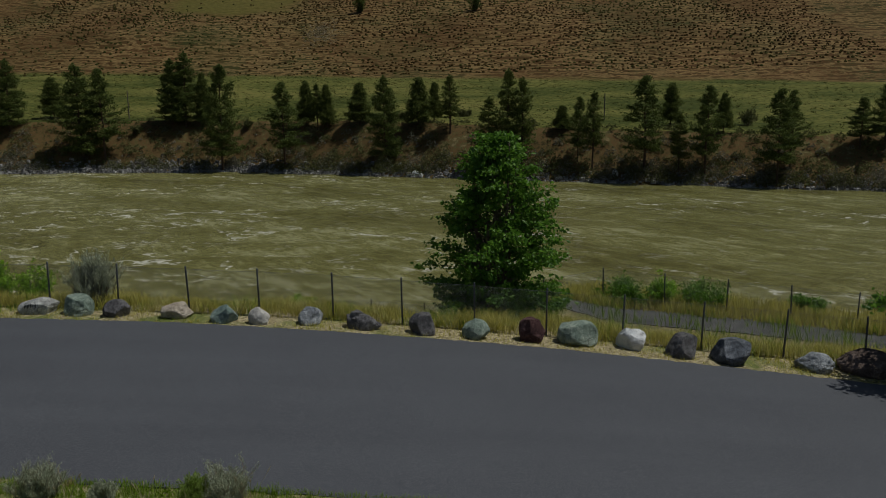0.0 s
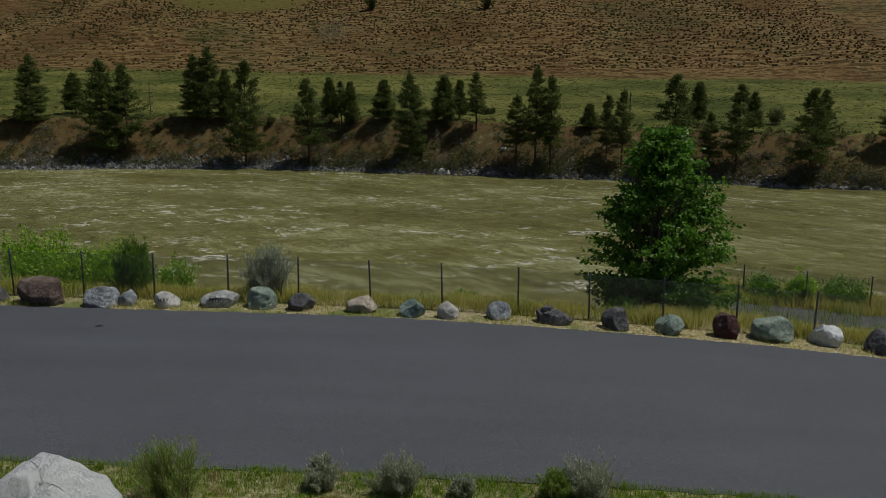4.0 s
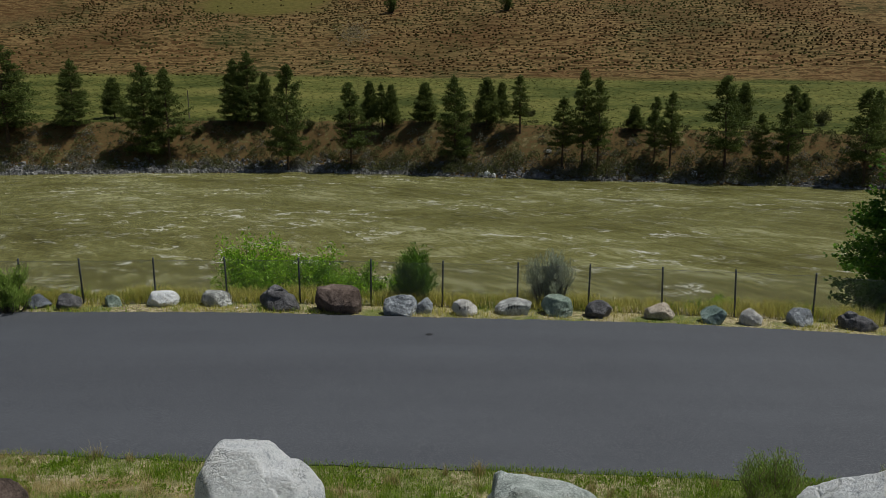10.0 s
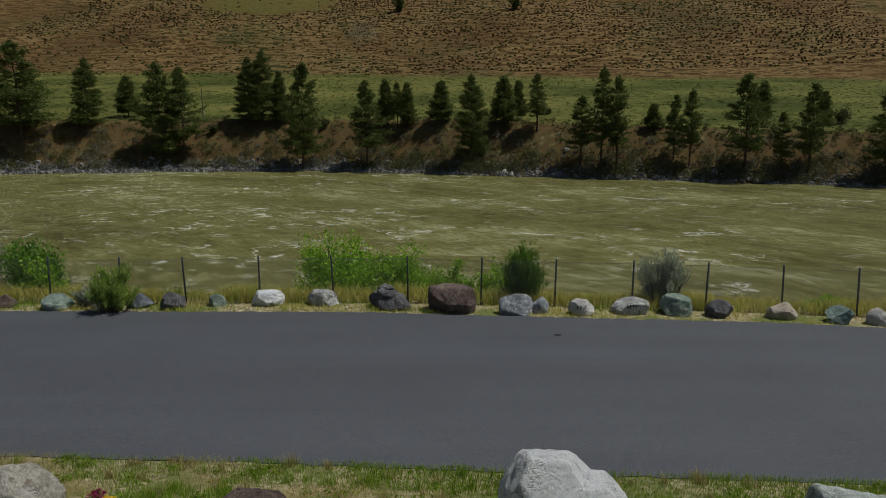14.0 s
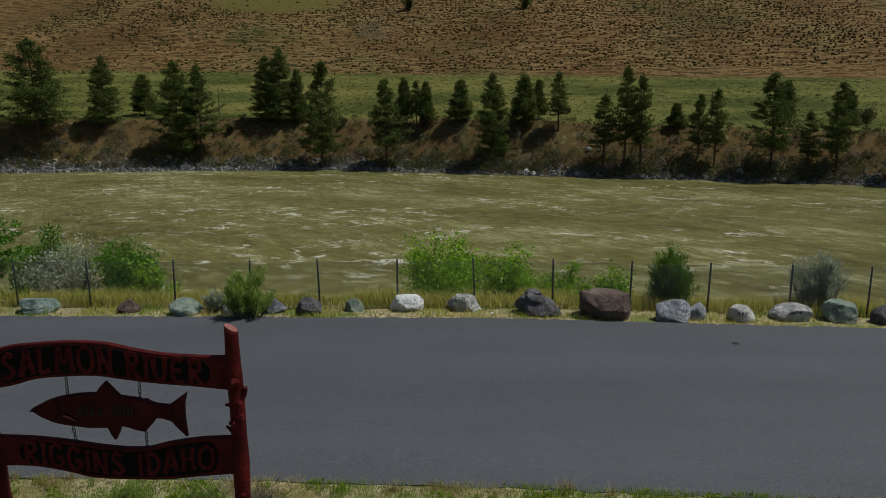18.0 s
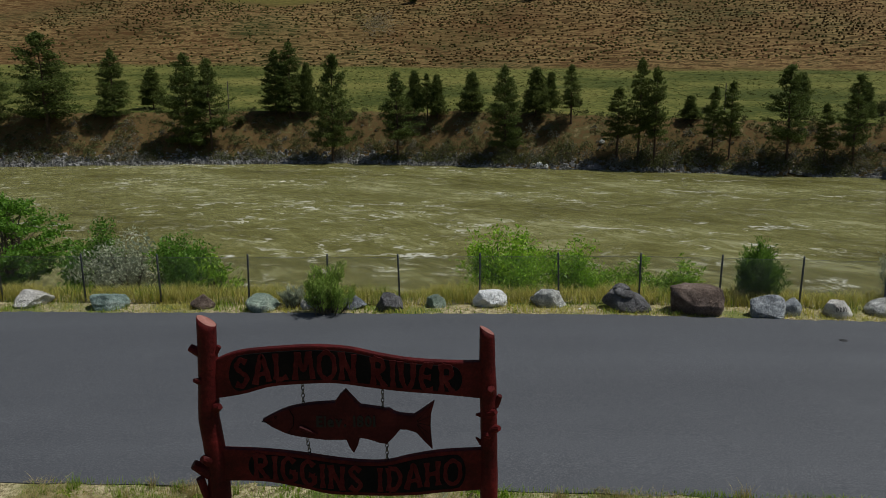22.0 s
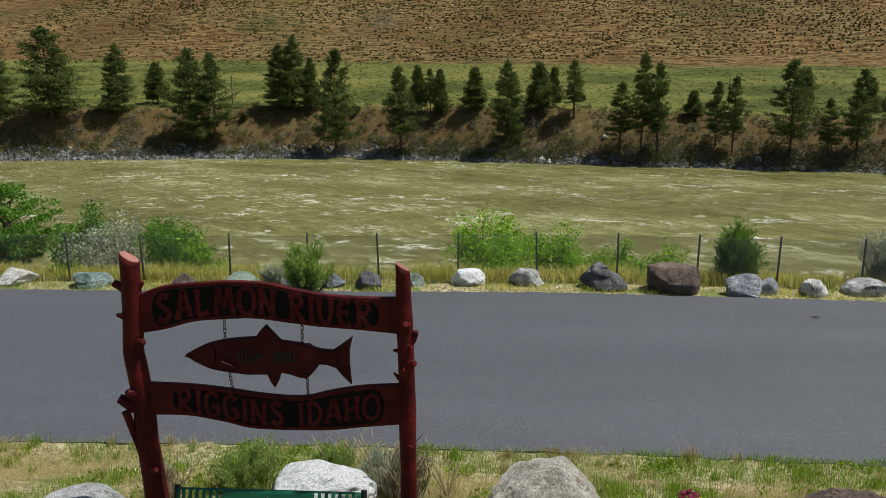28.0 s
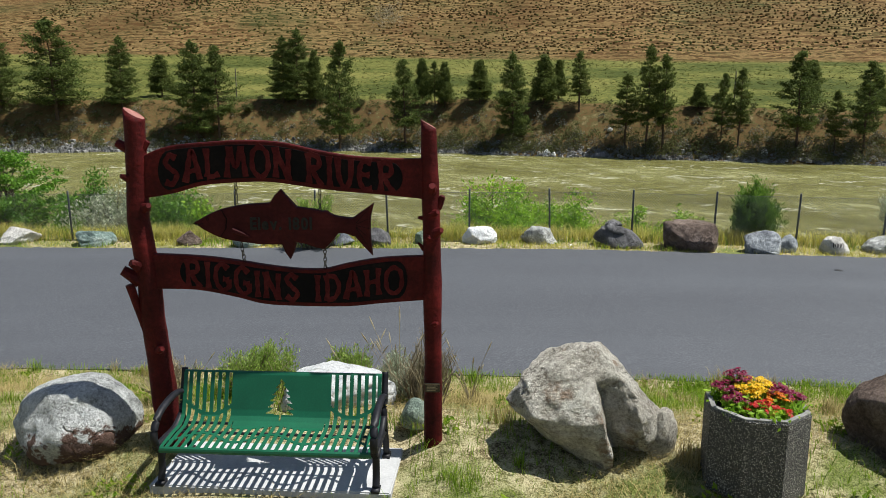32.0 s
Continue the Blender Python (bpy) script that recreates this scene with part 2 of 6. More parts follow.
def ground_material():
    """One sheet: soil, straw and grass near the road, scrub on the banks, meadow, and the dry hillside with its cattle paths."""
    m, nt, b = begin("ground")
    v = coords(nt)
    a = nt.nodes.new("ShaderNodeVertexColor")
    a.layer_name = "zone"
    sep = nt.nodes.new("ShaderNodeSeparateColor")
    nt.links.new(a.outputs[0], sep.inputs[0])
    bank, meadow, hill = sep.outputs[0], sep.outputs[1], sep.outputs[2]
    n1, n2, n3 = speckle(nt, v, 0.7, 6), speckle(nt, v, 9, 5), speckle(nt, v, 55, 3, 0.7)
    straw = ramp(nt, maths(nt, "ADD", maths(nt, "MULTIPLY", n2, 0.5), maths(nt, "MULTIPLY", n3, 0.5)), ((0.40, (0.075, 0.058, 0.028)), (0.48, (0.27, 0.225, 0.125)), (0.57, (0.56, 0.485, 0.31))))
    green = ramp(nt, n3, ((0.3, (0.045, 0.072, 0.012)), (0.6, (0.14, 0.185, 0.035))))
    verge = mixed(nt, ramp(nt, n1, ((0.46, (0, 0, 0)), (0.60, (0.8, 0.8, 0.8)))), straw, green)
    s1, s2 = speckle(nt, v, 0.11, 6, 0.65), speckle(nt, v, 0.8, 7, 0.8)
    scrub = ramp(nt, maths(nt, "ADD", maths(nt, "MULTIPLY", s1, 0.40), maths(nt, "MULTIPLY", s2, 0.60)), ((0.40, (0.026, 0.023, 0.010)), (0.455, (0.084, 0.066, 0.024)), (0.505, (0.136, 0.076, 0.034)), (0.545, (0.080, 0.076, 0.026)), (0.61, (0.21, 0.16, 0.082))))
    g1, g2 = speckle(nt, coords(nt, "Object", (0.02, 0.035, 0.02)), 1.0, 5), speckle(nt, v, 0.9, 5, 0.7)
    field = ramp(nt, maths(nt, "ADD", maths(nt, "MULTIPLY", g1, 0.45), maths(nt, "MULTIPLY", g2, 0.55)), ((0.43, (0.038, 0.050, 0.010)), (0.5, (0.088, 0.098, 0.021)), (0.57, (0.165, 0.152, 0.044))))
    h1, h2 = speckle(nt, v, 0.013, 5, 0.55), speckle(nt, v, 0.42, 6, 0.75)
    slope = ramp(nt, maths(nt, "ADD", maths(nt, "MULTIPLY", h1, 0.6), maths(nt, "MULTIPLY", h2, 0.4)), ((0.40, (0.032, 0.038, 0.009)), (0.46, (0.047, 0.038, 0.011)), (0.52, (0.068, 0.034, 0.011)), (0.57, (0.054, 0.044, 0.014)), (0.63, (0.078, 0.058, 0.019))))
    place = nt.nodes.new("ShaderNodeSeparateXYZ")
    nt.links.new(v, place.inputs[0])
    sway, ripple = speckle(nt, coords(nt, "Object", (0.020, 0.030, 0.0)), 1.0, 2, 0.5), speckle(nt, coords(nt, "Object", (0.11, 0.16, 0.0)), 1.0, 3, 0.6)

    def trail(across, gap, bend, thin):
        """One set of trodden paths: lines at a slant, bent by two sizes of noise."""
        at = maths(nt, "ADD", maths(nt, "MULTIPLY", place.outputs[1], 1 / gap), maths(nt, "MULTIPLY", place.outputs[0], across / gap))
        at = maths(nt, "ADD", at, maths(nt, "ADD", maths(nt, "MULTIPLY", sway, bend), maths(nt, "MULTIPLY", ripple, 2.6)))
        off = maths(nt, "ABSOLUTE", maths(nt, "SUBTRACT", maths(nt, "FRACT", at), 0.5))
        return ramp(nt, off, ((0.0, (1, 1, 1)), (thin, (0.55, 0.55, 0.55)), (thin * 2.2, (0, 0, 0))))

    path = maths(nt, "MAXIMUM", trail(0.02, 4.1, 5.0, 0.10), maths(nt, "MAXIMUM", maths(nt, "MULTIPLY", trail(0.40, 7.0, -4.0, 0.07), 0.95), maths(nt, "MULTIPLY", trail(-0.34, 8.5, 4.5, 0.06), 0.95)))
    path = maths(nt, "MULTIPLY", path, ramp(nt, speckle(nt, v, 0.02, 3), ((0.36, (0.40, 0.40, 0.40)), (0.56, (1, 1, 1)))))
    red = maths(nt, "MULTIPLY", ramp(nt, speckle(nt, v, 0.022, 4, 0.6), ((0.42, (0, 0, 0)), (0.56, (0.85, 0.85, 0.85)))), h2)
    slope = mixed(nt, red, slope, (0.098, 0.047, 0.017))
    slope = mixed(nt, maths(nt, "MULTIPLY", a.outputs["Alpha"], 0.85), slope, ramp(nt, h2, ((0.35, (0.070, 0.066, 0.014)), (0.65, (0.135, 0.120, 0.030)))))
    path = maths(nt, "MULTIPLY", path, maths(nt, "SUBTRACT", 1.0, maths(nt, "MULTIPLY", a.outputs["Alpha"], 0.8)))
    slope = mixed(nt, maths(nt, "MULTIPLY", path, maths(nt, "MULTIPLY", h2, 1.55)), slope, (0.255, 0.172, 0.073))
    col = mixed(nt, bank, verge, scrub)
    edge = maths(nt, "ADD", meadow, maths(nt, "MULTIPLY", maths(nt, "SUBTRACT", s1, 0.5), 0.8))
    col = mixed(nt, ramp(nt, edge, ((0.4, (0, 0, 0)), (0.6, (1, 1, 1)))), col, field)
    edge = maths(nt, "ADD", hill, maths(nt, "MULTIPLY", maths(nt, "SUBTRACT", g1, 0.5), 1.2))
    col = mixed(nt, ramp(nt, edge, ((0.35, (0, 0, 0)), (0.65, (1, 1, 1)))), col, slope)
    nt.links.new(col, b.inputs["Base Color"])
    b.inputs["Roughness"].default_value, b.inputs["Specular IOR Level"].default_value = 0.95, 0.1
    bumped(nt, b, maths(nt, "ADD", n2, n3), 0.7, 0.04)
    return m


MAT = {
    "ground": ground_material(), "asphalt": asphalt_material(), "water": water_material(),
    "gravel": surface("gravel", (0.035, 0.035, 0.037), (0.078, 0.077, 0.076), (0.17, 0.167, 0.163), 3, 60, 0.95, 0.6),
    "bark": surface("bark", (0.03, 0.022, 0.016), (0.075, 0.05, 0.034), (0.14, 0.095, 0.062), 3, 18, 0.95, 0.7, 0.04),
    "stem": surface("stem", (0.05, 0.04, 0.028), (0.11, 0.088, 0.06), (0.2, 0.17, 0.13), 5, 30, 0.9, 0.5),
    "needles": leafy("pine_needles", (0.042, 0.064, 0.016), (0.205, 0.250, 0.066), 0.4, 0.7, 0.12),
    "needles_light": leafy("pine_needles_light", (0.050, 0.072, 0.018), (0.235, 0.270, 0.072), 0.4, 0.7, 0.12),
    "juniper": leafy("juniper_sprays", (0.062, 0.140, 0.017), (0.25, 0.40, 0.060), 0.45, 0.6, 0.2),
    "leaf": leafy("tree_leaf", (0.050, 0.135, 0.015), (0.225, 0.420, 0.050), 0.5, 0.45, 0.35),
    "leafbright": leafy("bright_tree_leaf", (0.06, 0.155, 0.014), (0.24, 0.44, 0.050), 0.5, 0.45, 0.3),
    "willow": leafy("willow_leaf", (0.135, 0.295, 0.015), (0.50, 0.71, 0.070), 0.5, 0.45, 0.3),
    "sage": leafy("sage_leaf", (0.28, 0.315, 0.21), (0.64, 0.67, 0.51), 0.4, 0.75, 0.15),
    "rabbitbrush": leafy("rabbitbrush_sprig", (0.16, 0.26, 0.040), (0.46, 0.57, 0.15), 0.45, 0.65, 0.15),
    "dead": leafy("dead_twig", (0.20, 0.16, 0.10), (0.58, 0.50, 0.34), 0.35, 0.8),
    "scrub": leafy("scrub_leaf", (0.075, 0.085, 0.031), (0.180, 0.182, 0.076), 0.3, 0.85, 0.08),
    "greyscrub": leafy("grey_scrub_leaf", (0.130, 0.126, 0.096), (0.265, 0.252, 0.192), 0.25, 0.85, 0.08),
    "blade": leafy("grass_blade", (0.11, 0.205, 0.012), (0.34, 0.46, 0.045), 0.5, 0.55, 0.2),
    "yellowgrass": leafy("yellow_grass_blade", (0.36, 0.34, 0.055), (0.76, 0.68, 0.22), 0.55, 0.6),
    "straw": leafy("straw_blade", (0.24, 0.19, 0.065), (0.60, 0.49, 0.22), 0.4, 0.6),
    "hilltuft": leafy("hill_tuft", (0.030, 0.021, 0.008), (0.078, 0.050, 0.018), 0.0, 0.95, 0.03),
    "hillgreen": leafy("hill_green_tuft", (0.034, 0.038, 0.011), (0.086, 0.086, 0.028), 0.0, 0.95, 0.03),
    "steel": surface("weathered_steel", (0.050, 0.056, 0.066), (0.092, 0.102, 0.118), (0.17, 0.18, 0.195), 8, 60, 0.55, 0.2, 0.004, 0.25),
    "wire": surface("galvanised_wire", (0.10, 0.104, 0.106), (0.18, 0.185, 0.187), (0.30, 0.303, 0.30), 8, 60, 0.55, 0.1, 0.002, 0.5),
    "redwood": surface("red_stained_log", (0.018, 0.0019, 0.0021), (0.057, 0.0054, 0.0058), (0.122, 0.0115, 0.0115), 4, 30, 0.62, 0.8, 0.02, 0, 0, 0.12),
    "cutwood": surface("cut_log_end", (0.17, 0.058, 0.048), (0.28, 0.12, 0.10), (0.38, 0.19, 0.16), 5, 40, 0.8, 0.4),
    "signblack": surface("black_sign_paint", (0.004, 0.0035, 0.004), (0.007, 0.006, 0.0065), (0.018, 0.012, 0.012), 3, 30, 0.8, 0.4, 0.006, 0, 0, 0.06),
    "letterred": surface("red_letter_paint", (0.026, 0.0035, 0.0040), (0.066, 0.0085, 0.0095), (0.115, 0.020, 0.020), 6, 40, 0.7, 0.5, 0.008, 0, 0, 0.08),
    "fishred": surface("carved_fish_paint", (0.019, 0.0030, 0.0036), (0.042, 0.0064, 0.0074), (0.076, 0.013, 0.0135), 4, 30, 0.65, 0.6, 0.012, 0, 0, 0.10),
    "chain": surface("chain_steel", (0.04, 0.036, 0.03), (0.09, 0.08, 0.07), (0.2, 0.19, 0.17), 20, 90, 0.5, 0.3, 0.002, 0.8),
    "benchgreen": surface("green_plastic_coat", (0.006, 0.075, 0.038), (0.008, 0.095, 0.048), (0.012, 0.125, 0.065), 2, 70, 0.42, 0.08, 0.002, 0, 0, 0.35),
    "benchblack": surface("black_cast_iron", (0.006, 0.006, 0.008), (0.012, 0.012, 0.016), (0.03, 0.03, 0.036), 6, 50, 0.5, 0.2, 0.003, 0, 0, 0.25),
    "concrete": surface("concrete", (0.30, 0.30, 0.31), (0.42, 0.42, 0.43), (0.54, 0.54, 0.54), 2, 40, 0.9, 0.3),
    "aggregate": None, "soil": surface("potting_soil", (0.02, 0.015, 0.01), (0.045, 0.033, 0.022), (0.08, 0.06, 0.04), 6, 50, 0.95, 0.6),
    "wornrim": surface("worn_rim", (0.10, 0.098, 0.094), (0.22, 0.215, 0.205), (0.40, 0.39, 0.37), 7, 60, 0.9, 0.5),
    "kerbdirt": surface("dry_dirt", (0.16, 0.12, 0.07), (0.30, 0.235, 0.14), (0.44, 0.36, 0.24), 3, 40, 0.95, 0.6),
    "plaque": surface("bronze_plaque", (0.03, 0.025, 0.02), (0.06, 0.05, 0.04), (0.12, 0.10, 0.08), 6, 50, 0.45, 0.2, 0.002, 0.7),
    "bar": surface("dark_lettering", (0.006, 0.005, 0.005), (0.010, 0.009, 0.009), (0.025, 0.022, 0.02), 8, 50, 0.7, 0.1),
    "litter": surface("white_litter", (0.6, 0.6, 0.6), (0.75, 0.75, 0.75), (0.85, 0.85, 0.85), 4, 40, 0.6, 0.1),
    "iron": surface("cast_iron_cover", (0.016, 0.016, 0.017), (0.03, 0.03, 0.031), (0.06, 0.058, 0.055), 6, 60, 0.6, 0.3, 0.004, 0.4),
    "post": surface("grey_wooden_pole", (0.06, 0.052, 0.042), (0.12, 0.105, 0.088), (0.2, 0.18, 0.155), 3, 20, 0.9, 0.5),
}
FLOWER = {k: leafy("petal_" + k, d, l, 0.3, 0.5) for k, d, l in (
    ("magenta", (0.10, 0.002, 0.022), (0.30, 0.008, 0.065)), ("yellow", (0.62, 0.36, 0.004), (0.9, 0.62, 0.02)), ("orange", (0.62, 0.14, 0.003), (0.85, 0.27, 0.01)), ("red", (0.36, 0.008, 0.008), (0.60, 0.03, 0.02)))}
ROCK = {
    "grey": rock("grey_stone", (0.138, 0.136, 0.127), (0.380, 0.385, 0.374), (0.759, 0.759, 0.736), 2.6, (0.06, 0.05, 0.045)),
    "pale": rock("pale_stone", (0.360, 0.342, 0.312), (0.564, 0.540, 0.504), (0.768, 0.744, 0.708), 2.6),
    "white": rock("white_stone", (0.50, 0.53, 0.56), (0.76, 0.77, 0.78), (0.88, 0.88, 0.87), 2.0, (0.46, 0.48, 0.42)),
    "green": rock("green_stone", (0.112, 0.150, 0.128), (0.232, 0.300, 0.247), (0.450, 0.503, 0.427), 2.6, (0.4, 0.43, 0.38)),
    "teal": rock("teal_stone", (0.085, 0.128, 0.116), (0.190, 0.262, 0.238), (0.42, 0.49, 0.45), 2.8),
    "blue": rock("blue_grey_stone", (0.105, 0.115, 0.128), (0.265, 0.285, 0.310), (0.600, 0.622, 0.645), 2.2, (0.5, 0.52, 0.55)),
    "navy": rock("slate_stone", (0.045, 0.051, 0.061), (0.108, 0.121, 0.145), (0.285, 0.302, 0.335), 2.2),
    "dark": rock("dark_stone", (0.048, 0.046, 0.048), (0.112, 0.109, 0.115), (0.248, 0.240, 0.248), 2.4),
    "brown": rock("brown_stone", (0.056, 0.040, 0.033), (0.131, 0.094, 0.077), (0.263, 0.200, 0.169), 2.2),
    "maroon": rock("maroon_stone", (0.029, 0.013, 0.013), (0.072, 0.034, 0.034), (0.163, 0.091, 0.088), 2.6),
    "tan": rock("tan_stone", (0.288, 0.234, 0.180), (0.480, 0.408, 0.330), (0.672, 0.600, 0.516), 2.6),
    "granite": rock("granite_stone", (0.22, 0.195, 0.155), (0.47, 0.435, 0.375), (0.72, 0.69, 0.62), 2.6, (0.07, 0.055, 0.04), 0.85, (0.28, 0.17, 0.10)),
    "rusty": rock("grey_rusty_stone", (0.20, 0.205, 0.20), (0.50, 0.51, 0.505), (0.80, 0.81, 0.80), 2.6, (0.05, 0.045, 0.04), 0.85, (0.13, 0.06, 0.038), 0.22),
    "bank": rock("riverbank_stone", (0.035, 0.035, 0.035), (0.120, 0.118, 0.114), (0.40, 0.392, 0.382), 0.9),
    "palegreen": rock("pale_green_stone", (0.250, 0.294, 0.269), (0.475, 0.519, 0.488), (0.750, 0.787, 0.750), 2.4, (0.16, 0.18, 0.17)),
}


def aggregate_material():
    """Exposed pebbles in dark cement."""
    m, nt, b = begin("pebble_aggregate")
    v = coords(nt)
    vor = node(nt, "ShaderNodeTexVoronoi", Scale=85.0)
    nt.links.new(v, vor.inputs["Vector"])
    stone = ramp(nt, vor.outputs["Color"], ((0.1, (0.03, 0.028, 0.026)), (0.40, (0.12, 0.115, 0.105)), (0.7, (0.28, 0.265, 0.24)), (0.95, (0.5, 0.48, 0.45))))
    col = mixed(nt, ramp(nt, vor.outputs["Distance"], ((0.35, (0, 0, 0)), (0.55, (1, 1, 1)))), stone, (0.045, 0.044, 0.042))
    nt.links.new(col, b.inputs["Base Color"])
    b.inputs["Roughness"].default_value = 0.7
    bumped(nt, b, maths(nt, "SUBTRACT", 1.0, vor.outputs["Distance"]), 0.8, 0.012)
    return m


MAT["aggregate"] = aggregate_material()


# ---- building helpers ----
def solid(name, verts, faces, material, parent=None, label="", smooth_faces=False):
    me = bpy.data.meshes.new(name)
    me.from_pydata(verts, [], faces)
    me.materials.append(material)
    if smooth_faces:
        me.polygons.foreach_set("use_smooth", [True] * len(me.polygons))
    ob = new(name, me)
    if parent:
        ob.parent = parent
    if label:
        ob["label"] = label
    return ob


def part(name, bm, material, parent=None, label="", smooth_faces=False):
    me = bpy.data.meshes.new(name)
    bm.to_mesh(me)
    bm.free()
    me.materials.append(material)
    if smooth_faces:
        me.polygons.foreach_set("use_smooth", [True] * len(me.polygons))
    ob = new(name, me)
    if parent:
        ob.parent = parent
    if label:
        ob["label"] = label
    return ob


def empty(name, m=None):
    ob = new(name)
    if m is not None:
        ob.matrix_basis = m
    return ob


def tube(points, radii, sides=8, wobble=0.0, seed=0, caps=True):
    """Vertices and faces of a tapered limb along the points."""
    rnd = random.Random(seed)
    verts, faces, n = [], [], len(points)
    for i, (p, r) in enumerate(zip(points, radii)):
        p = Vector(p)
        d = (Vector(points[min(i + 1, n - 1)]) - Vector(points[max(i - 1, 0)])).normalized()
        a = d.orthogonal().normalized() if abs(d.z) < 0.9 else Vector((1, 0, 0)).cross(d).normalized()
        b = d.cross(a)
        for k in range(sides):
            u = 2 * math.pi * k / sides
            rr = r * (1 + wobble * (rnd.random() - 0.5))
            verts.append(tuple(p + a * math.cos(u) * rr + b * math.sin(u) * rr))
    for i in range(n - 1):
        for k in range(sides):
            j = (k + 1) % sides
            faces.append((i * sides + k, i * sides + j, (i + 1) * sides + j, (i + 1) * sides + k))
    if caps:
        faces.append(tuple(reversed(range(sides))))
        faces.append(tuple((n - 1) * sides + k for k in range(sides)))
    return verts, faces


def merge(shapes):
    verts, faces = [], []
    for v, f in shapes:
        o = len(verts)
        verts += v
        faces += [tuple(i + o for i in one) for one in f]
    return verts, faces


def flecks(centres, sizes, seed, length=1.6, up=0.0, along=None, loose=0.5):
    """Many small leaves: each a folded pair of triangles, turned at random or laid along given directions."""
    rnd = np.random.RandomState(seed)
    c, s = np.asarray(centres, float), np.asarray(sizes, float)[:, None]
    n = len(c)
    d = rnd.normal(size=(n, 3))
    if along is not None:
        a = np.asarray(along, float)
        d = a / (np.linalg.norm(a, axis=1)[:, None] + 1e-9) + d * loose
    d[:, 2] += up
    d /= np.linalg.norm(d, axis=1)[:, None]
    e = np.cross(d, rnd.normal(size=(n, 3)))
    e /= np.linalg.norm(e, axis=1)[:, None] + 1e-9
    w = np.cross(d, e)
    tip, root = c + d * s * length / 2, c - d * s * length / 2
    left, right = c + e * s * 0.45 + w * s * 0.12, c - e * s * 0.45 + w * s * 0.12
    verts = np.stack([root, left, tip, right], 1).reshape(-1, 3)
    i = np.arange(n)[:, None] * 4
    faces = np.concatenate([i + [0, 1, 2], i + [0, 2, 3]], 1).reshape(-1, 3)
    return verts.tolist(), faces.tolist()


def blades(roots, heights, widths, seed, lean=0.35):
    """Grass: each blade a tapered, bent strip."""
    rnd = np.random.RandomState(seed)
    c, h, w = np.asarray(roots, float), np.asarray(heights, float)[:, None], np.asarray(widths, float)[:, None]
    n = len(c)
    u = rnd.uniform(0, 2 * math.pi, n)
    side = np.stack([np.cos(u), np.sin(u), np.zeros(n)], 1)
    bend = np.stack([np.cos(u + 1.4), np.sin(u + 1.4), np.zeros(n)], 1) * rnd.uniform(0.1, 2.0, (n, 1)) * lean
    top = np.array([0, 0, 1.0])
    a, b = c - side * w / 2, c + side * w / 2
    m1, m2 = c + top * h * 0.6 + bend * h * 0.35 - side * w * 0.35, c + top * h * 0.6 + bend * h * 0.35 + side * w * 0.35
    t = c + top * h + bend * h
    verts = np.stack([a, b, m2, m1, t], 1).reshape(-1, 3)
    i = np.arange(n)[:, None] * 5
    faces = [tuple(f) for f in (i + [0, 1, 2, 3]).tolist()] + [tuple(f) for f in (i + [3, 2, 4]).tolist()]
    return verts.tolist(), faces


def noise_at(x, y, z=0.0):
    return noise.noise((x, y, z))


def lerp_table(x, xs, ys):
    if x <= xs[0]:
        return ys[0]
    for k in range(1, len(xs)):
        if x < xs[k]:
            return ys[k - 1] + (ys[k] - ys[k - 1]) * (x - xs[k - 1]) / (xs[k] - xs[k - 1])
    return ys[-1]


def near_edge(x):
    return lerp_table(x, (-60, -17, -9, -4, 1, 6, 10, 15, 60), (19.3, 16.45, 15.92, 15.6, 15.4, 15.18, 15.1, 14.95, 13.5))


def far_edge(x):
    return lerp_table(x, (-60, -22, -15, -11.6, -5, 0, 8, 13, 20, 26.4, 34, 60), (30.0, 27.6, 27.0, 26.6, 26.4, 26.15, 25.9, 25.4, 24.95, 23.9, 22.4, 16.0))


def fence_y(x):
    return lerp_table(x, (-60, -22, -11.8, -4.4, 2.9, 10, 14.8, 22, 29, 60), (31.5, 28.85, 27.65, 27.7, 27.4, 27.0, 26.6, 26.1, 25.2, 20.0))


def shore_y(x):
    return lerp_table(x, (-400, -118, -67, -36, -11, 7, 36, 55, 73, 98, 400), (190, 186, 191, 191, 182, 173, 162, 154, 146, 137, 100))


def side_z(x):
    return lerp_table(x, (-60, -21, -11, -6, 0, 6.2, 12.4, 16, 22, 30, 40, 70), (0.0, 0.12, 0.31, 0.31, 0.19, 0.06, -0.15, -0.37, -0.8, -1.36, -2.2, -4.0))


WATER = -8.4


def smooth(a, b, v):
    u = min(1.0, max(0.0, (v - a) / (b - a)))
    return u * u * (3 - 2 * u)


